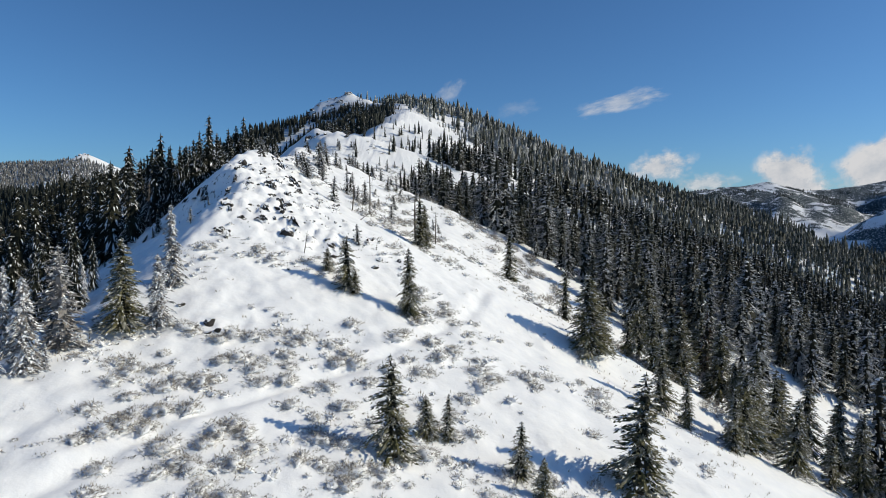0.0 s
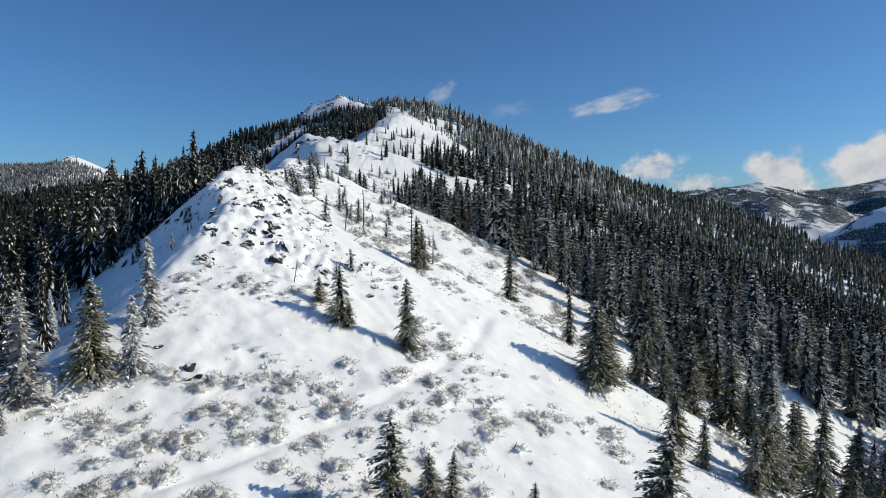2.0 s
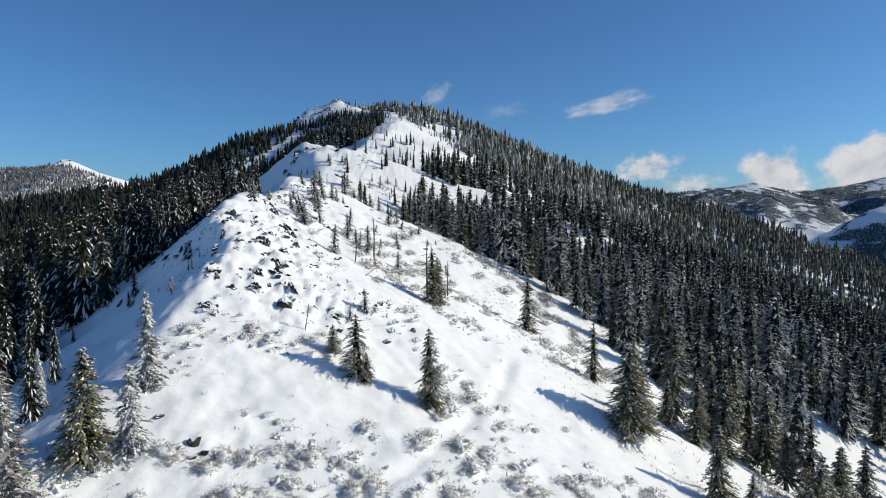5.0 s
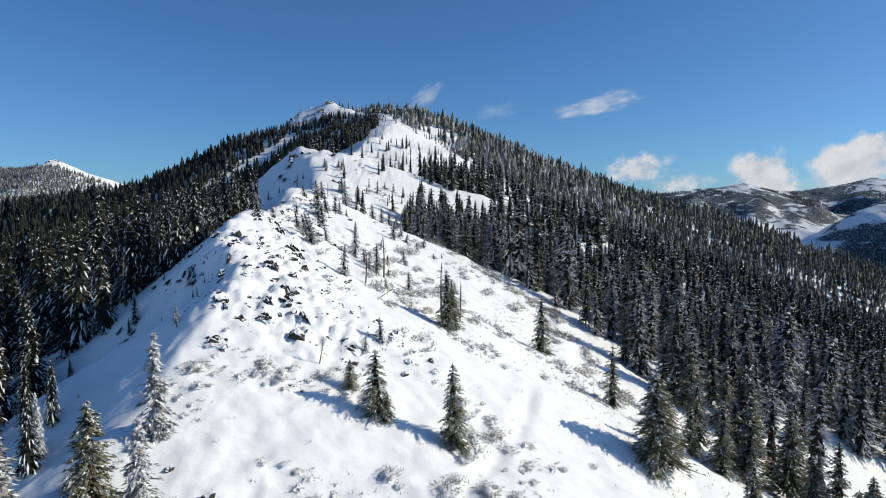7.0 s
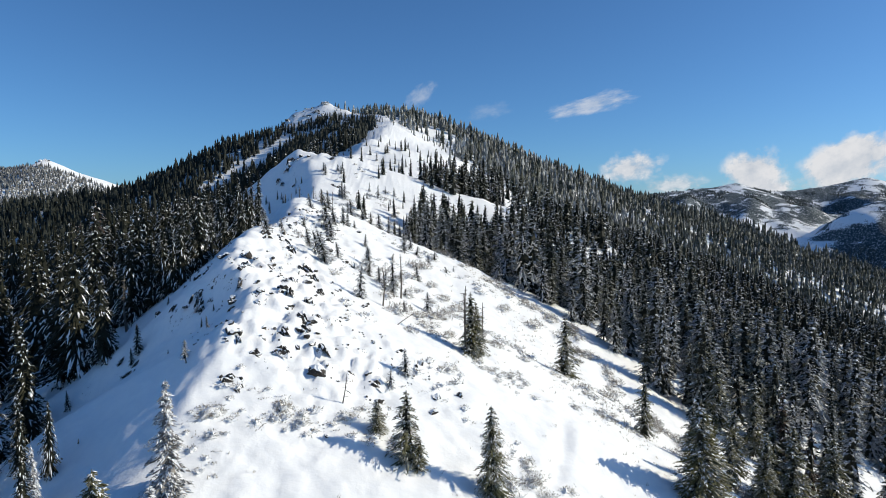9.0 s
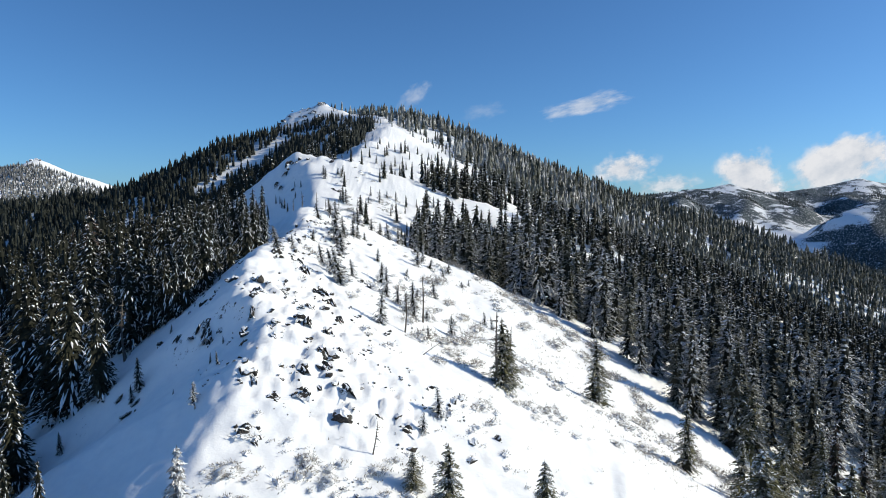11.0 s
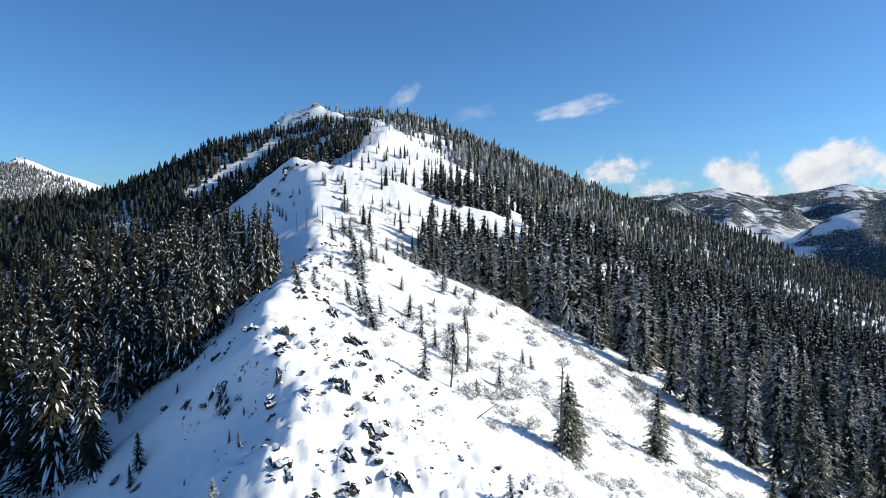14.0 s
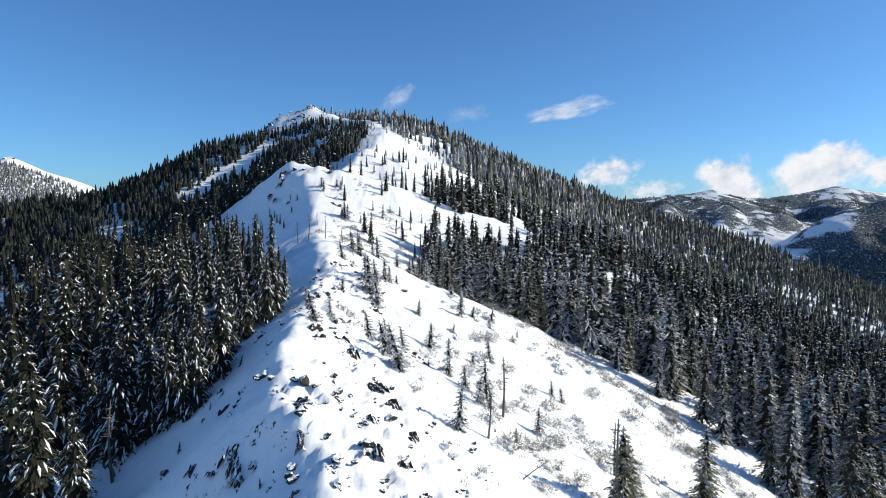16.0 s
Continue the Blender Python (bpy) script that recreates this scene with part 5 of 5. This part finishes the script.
def shrub_ground(x, y):
    """How likely the slope carries shrubs at x, y."""
    d = x - crest_x(y)
    thick = np.interp(y, [34, 50, 60, 70, 78, 112], [0.85, 0.8, 0.74, 0.8, 0.66, 0.42]) + 0.25 * bell(x, y, -24, 44, 14, 12)
    ok = (d > 0.5) & (d < 60) & (np.abs(x - trail_x(y)) > 1.3) & (craggy(x, y) < 0.5)
    ok &= bell(x, y, -12, 71, 8, 3) + bell(x, y, -21, 71, 7, 5) < 0.6
    return np.where(ok, np.clip((fbm(x, y, 8, 3) + 0.95 * thick - 0.55) * 2, 0, 1), 0)


def keep_apart(count, gap, seed):
    r = np.random.default_rng(seed)
    kept = [] if gap < 1 else LOWER_SHRUBS + UPPER_SHRUBS
    named = len(kept)
    count += named
    kept = list(kept)
    for _ in range(200000):
        x, y = r.uniform(-40, 32), r.uniform(32, 114)
        if r.uniform() > float(shrub_ground(np.array([x]), np.array([y]))[0]):
            continue
        if all((x - a) ** 2 + (y - b) ** 2 > gap * gap for a, b in kept):
            kept.append((x, y))
        if len(kept) >= count:
            break
    return kept[named:]


for x, y, h in ((-8.5, 108.0, 1.0), (-7.0, 110.0, 1.2), (-10.5, 106.5, 0.9), (-12.0, 112.0, 0.9), (-6.5, 116.0, 0.9), (-9.0, 120.0, 1.0), (-11.5, 124.0, 0.9), (-6.0, 128.0, 1.1), (-8.0, 133.0, 1.0), (-3.0, 112.0, 0.8), (-14.0, 118.0, 0.8)):
    place(bare[int(rng.integers(3))], x, y, h * 1.2, 1.3, spin=rng.uniform(0, 6.28), sink=0.05)
for x, y, h in ((-11.0, 139.4, 1.9), (-4.0, 126.0, 1.7), (-12.9, 104.6, 1.8), (10.9, 135.5, 2.0), (-14.5, 107.2, 1.3), (5.6, 137.7, 1.5), (-13.9, 125.4, 1.6), (-11.4, 99.0, 1.0), (-6.3, 104.5, 1.1), (-8.9, 141.2, 1.8), (-16.1, 128.1, 1.2)):
    place(bare[int(rng.integers(3))], x, y, h, rng.uniform(0.9, 1.3), spin=rng.uniform(0, 6.28), sink=0.05)
for x, y in keep_apart(170, 1.5, 5):
    kind = bare if rng.uniform() < (0.12 if y < 66 else 0.4) else shrubs
    h = (0.45 + 0.7 * rng.uniform() ** 1.5) * (1 if y < 75 else 0.9)
    place(kind[int(rng.integers(len(kind)))], x, y, h, rng.uniform(1.2, 1.9), spin=rng.uniform(0, 6.28), sink=0.05)
for i in range(26):
    x, y = rng.uniform(-44, -14), rng.uniform(225, 335)
    place(bare[int(rng.integers(3))], x, y, rng.uniform(0.8, 1.9), rng.uniform(1.0, 1.7), spin=rng.uniform(0, 6.28), sink=0.1)
# dry brush along the edge of the woods
for i in range(90):
    y = rng.uniform(76, 168)
    x = float(crest_x(np.array([y]))[0]) + float(edge_east(y)) - rng.uniform(1, 9)
    place(bare[int(rng.integers(3))], x, y, rng.uniform(0.7, 1.7), rng.uniform(0.9, 1.5), spin=rng.uniform(0, 6.28), sink=0.1)
# the many small ones are one scatter
SMALL = []
for i in range(6):
    r_ = np.random.default_rng(240 + i)
    bm = bmesh.new()
    bmesh.ops.create_icosphere(bm, subdivisions=2, radius=1.0)
    for v in bm.verts:
        p = v.co.copy()
        v.co = Vector((p.x * 0.5, p.y * 0.42, max(p.z, -0.2) * 0.34)) * (1 + 0.8 * noise.noise(p * 1.9 + Vector((i * 5.0, 0, 0))))
    sv, sf = np.array([v.co[:] for v in bm.verts]), np.array([[v.index for v in f.verts] for f in bm.faces])
    bm.free()
    c = sv[r_.integers(0, len(sv), 210)] * r_.uniform(0.85, 1.15, (210, 1))
    c = c[c[:, 2] > -0.05]
    q = c + (c * np.array([0.5, 0.5, 0.9]) + r_.normal(0, 0.16, c.shape)) * r_.uniform(0.3, 0.8, (len(c), 1)) + np.array([0, 0, 0.06])
    w = np.cross(q - c, r_.normal(size=c.shape))
    w = w / np.linalg.norm(w, axis=1)[:, None] * r_.uniform(0.012, 0.026, (len(c), 1))
    tv = np.stack([c, (c + q) / 2 + w, q, (c + q) / 2 - w], 1).reshape(-1, 3)
    ids = np.arange(len(tv)).reshape(-1, 4)
    tf = np.concatenate([ids[:, :3], ids[:, [0, 2, 3]]])
    v, f = joined((sv, sf), (tv, tf))
    SMALL.append((v, f, np.r_[np.ones(len(sf), int), np.zeros(len(tf), int)]))
spots = np.array(keep_apart(520, 0.95, 9))
spots = np.c_[spots, height(spots[:, 0], spots[:, 1]) - 0.03]
v, f, m = planted(SMALL, spots, np.random.default_rng(31), np.random.default_rng(32).uniform(0.4, 0.95, len(spots)), (1.0, 1.5))
tagged(new("low_shrubs", mesh_from("low_shrubs", v, f, [TWIGS, CAP], m)), "small frosted shrubs scattered over the snow slope", "shrubs", kind="stuff")
# thinner brush higher up the slope
r_ = np.random.default_rng(61)
x, y = r_.uniform(-46, 30, 9000), r_.uniform(114, 330, 9000)
d = x - crest_x(y)
ok = (d > 2) & (d < edge_east(y) - 1) & (r_.uniform(size=9000) < np.clip(fbm(x, y, 12, 3) * 1.6 + 0.05, 0, 1))
spots = np.stack([x, y, height(x, y) - 0.05], -1)[ok][:300]
v, f, m = planted(SMALL, spots, np.random.default_rng(62), np.random.default_rng(63).uniform(0.5, 1.3, len(spots)), (1.0, 1.6))
tagged(new("low_shrubs", mesh_from("low_shrubs", v, f, [TWIGS, CAP], m)), "thin frosted brush scattered over the upper snow slope", "shrubs", kind="stuff")
# low sprigs between them
VV, FF, n = [], [], 0
for x, y in keep_apart(520, 0.6, 6):
    z = float(height(np.array([x]), np.array([y]))[0])
    size = rng.uniform(0.2, 0.5) if y < 66 else rng.uniform(0.3, 0.75)
    for k in range(26):
        a = rng.uniform(0, 6.28)
        p = np.array([x + rng.normal(0, size * 0.6), y + rng.normal(0, size * 0.6), z - 0.02])
        q = p + np.array([math.cos(a) * 0.15, math.sin(a) * 0.15, rng.uniform(0.04, 0.2)]) * (0.5 + size)
        w = np.array([-math.sin(a), math.cos(a), 0.2]) * rng.uniform(0.02, 0.05)
        VV += [p, (p + q) / 2 + w, q, (p + q) / 2 - w]
        FF += [(n, n + 1, n + 2), (n, n + 2, n + 3)]
        n += 4
tagged(new("low_sprigs", mesh_from("low_sprigs", VV, FF, [TWIGS])), "low frosted sprigs half covered by snow", "undergrowth", kind="stuff")
for ob in (*shrubs, *bare):
    for o in (*ob.children_recursive, ob):
        bpy.data.objects.remove(o)


# ---- dry grass poking through the thin snow ----
V, F = [], []
while len(F) < 5500:
    x, y = rng.uniform(-36, 34), rng.uniform(36, 165)
    d = x - float(crest_x(np.array([y]))[0])
    rim = float(np.interp(y, [60, 88, 117, 160], [70, 56, 48, 43]))
    if d < 1 or d > rim + 3 or rng.uniform() > (0.85 if d > rim - 9 else 0.10):
        continue
    z = float(height(np.array([x]), np.array([y]))[0])
    for k in range(5):
        a, l = rng.uniform(0, 6.28), rng.uniform(0.12, 0.4)
        p = np.array([x + rng.normal(0, 0.2), y + rng.normal(0, 0.2), z - 0.03])
        q = p + np.array([math.cos(a) * l * 0.7, math.sin(a) * l * 0.7, l])
        w = np.array([-math.sin(a), math.cos(a), 0]) * 0.035
        n = len(V)
        V += [p - w, p + w, q]
        F.append((n, n + 1, n + 2))
tagged(new("dry_grass", mesh_from("dry_grass", V, F, [STRAW])), "tufts of dry tan grass poking through snow", "grass", kind="stuff")


# ---- clouds beyond the ranges ----
CLOUD_Y = [4560]


def cloud(cx, cz, w, h, tilt, soft, seed, aspect, thick):
    m = bpy.data.materials.new("cloud")
    m.use_nodes = True
    nt = m.node_tree
    nt.nodes.clear()
    out = nt.nodes.new("ShaderNodeOutputMaterial")
    v = coords(nt)
    length = nt.nodes.new("ShaderNodeVectorMath")
    length.operation = 'LENGTH'
    nt.links.new(v, length.inputs[0])
    body = calc(nt, 'SUBTRACT', 1.0, length.outputs["Value"])
    mp = node(nt, "Mapping", Vector=v, Location=(seed, seed * 0.7, 0), Scale=(aspect, 1, 1)).outputs[0]
    puff = node(nt, "TexNoise", Vector=mp, Scale=1.6, Detail=7.0, Roughness=0.58).outputs["Fac"]
    dens = calc(nt, 'ADD', calc(nt, 'MULTIPLY', body, 1.35), calc(nt, 'MULTIPLY', calc(nt, 'SUBTRACT', puff, 0.52), 2.3))
    alpha = calc(nt, 'MULTIPLY', step(nt, dens, 0.22, 0.22 + soft), thick)
    edge = step(nt, length.outputs["Value"], 1.0, 0.6)
    alpha = calc(nt, 'MULTIPLY', alpha, edge)
    glow = nt.nodes.new("ShaderNodeEmission")
    nt.links.new(ramp(nt, puff, [(0.3, (0.60, 0.66, 0.74)), (0.62, (0.92, 0.92, 0.93))]), glow.inputs[0])
    glow.inputs[1].default_value = 0.75
    clear = nt.nodes.new("ShaderNodeBsdfTransparent")
    mix = nt.nodes.new("ShaderNodeMixShader")
    for s, t in ((alpha, mix.inputs[0]), (clear.outputs[0], mix.inputs[1]), (glow.outputs[0], mix.inputs[2]), (mix.outputs[0], out.inputs[0])):
        nt.links.new(s, t)
    k = 12
    g = np.linspace(-1, 1, k)
    X, Y = np.meshgrid(g, g)
    ids = np.arange(k * k).reshape(k, k)
    q = np.stack([ids[:-1, :-1], ids[:-1, 1:], ids[1:, 1:], ids[1:, :-1]], -1).reshape(-1, 4)
    ob = new("cloud", mesh_from("cloud", np.stack([X, Y, 0 * X], -1).reshape(-1, 3), q, [m]))
    ob.matrix_world = Matrix.Translation((cx, CLOUD_Y[0], cz)) @ Matrix.Rotation(radians(90), 4, 'X') @ Matrix.Rotation(radians(tilt), 4, 'Z') @ Matrix.Diagonal((w, h, 1, 1))
    ob.visible_shadow = False
    CLOUD_Y[0] += 12
    return tagged(ob, "bright white cloud low in the blue sky", "cloud", "clouds over the far range", "structure")


cloud(1275, 781, 440, 95, 15, 0.8, 3.1, 1.5, 0.6)
cloud(1560, 325, 330, 150, 10, 0.7, 7.7, 1.7, 0.95)
cloud(1895, 205, 320, 100, 8, 0.8, 11.3, 2.2, 0.75)
cloud(2480, 300, 330, 230, 10, 0.55, 5.2, 1.3, 1.0)
cloud(2600, 190, 260, 120, 0, 0.6, 8.8, 1.5, 1.0)
cloud(3240, 370, 620, 265, 20, 0.5, 15.9, 1.7, 1.0)
cloud(3950, 410, 620, 240, 10, 0.6, 9.4, 2.0, 1.0)
cloud(30, 853, 200, 90, 40, 1.0, 21.4, 1.4, 0.35)
cloud(539, 746, 220, 80, 10, 1.0, 27.0, 1.6, 0.16)
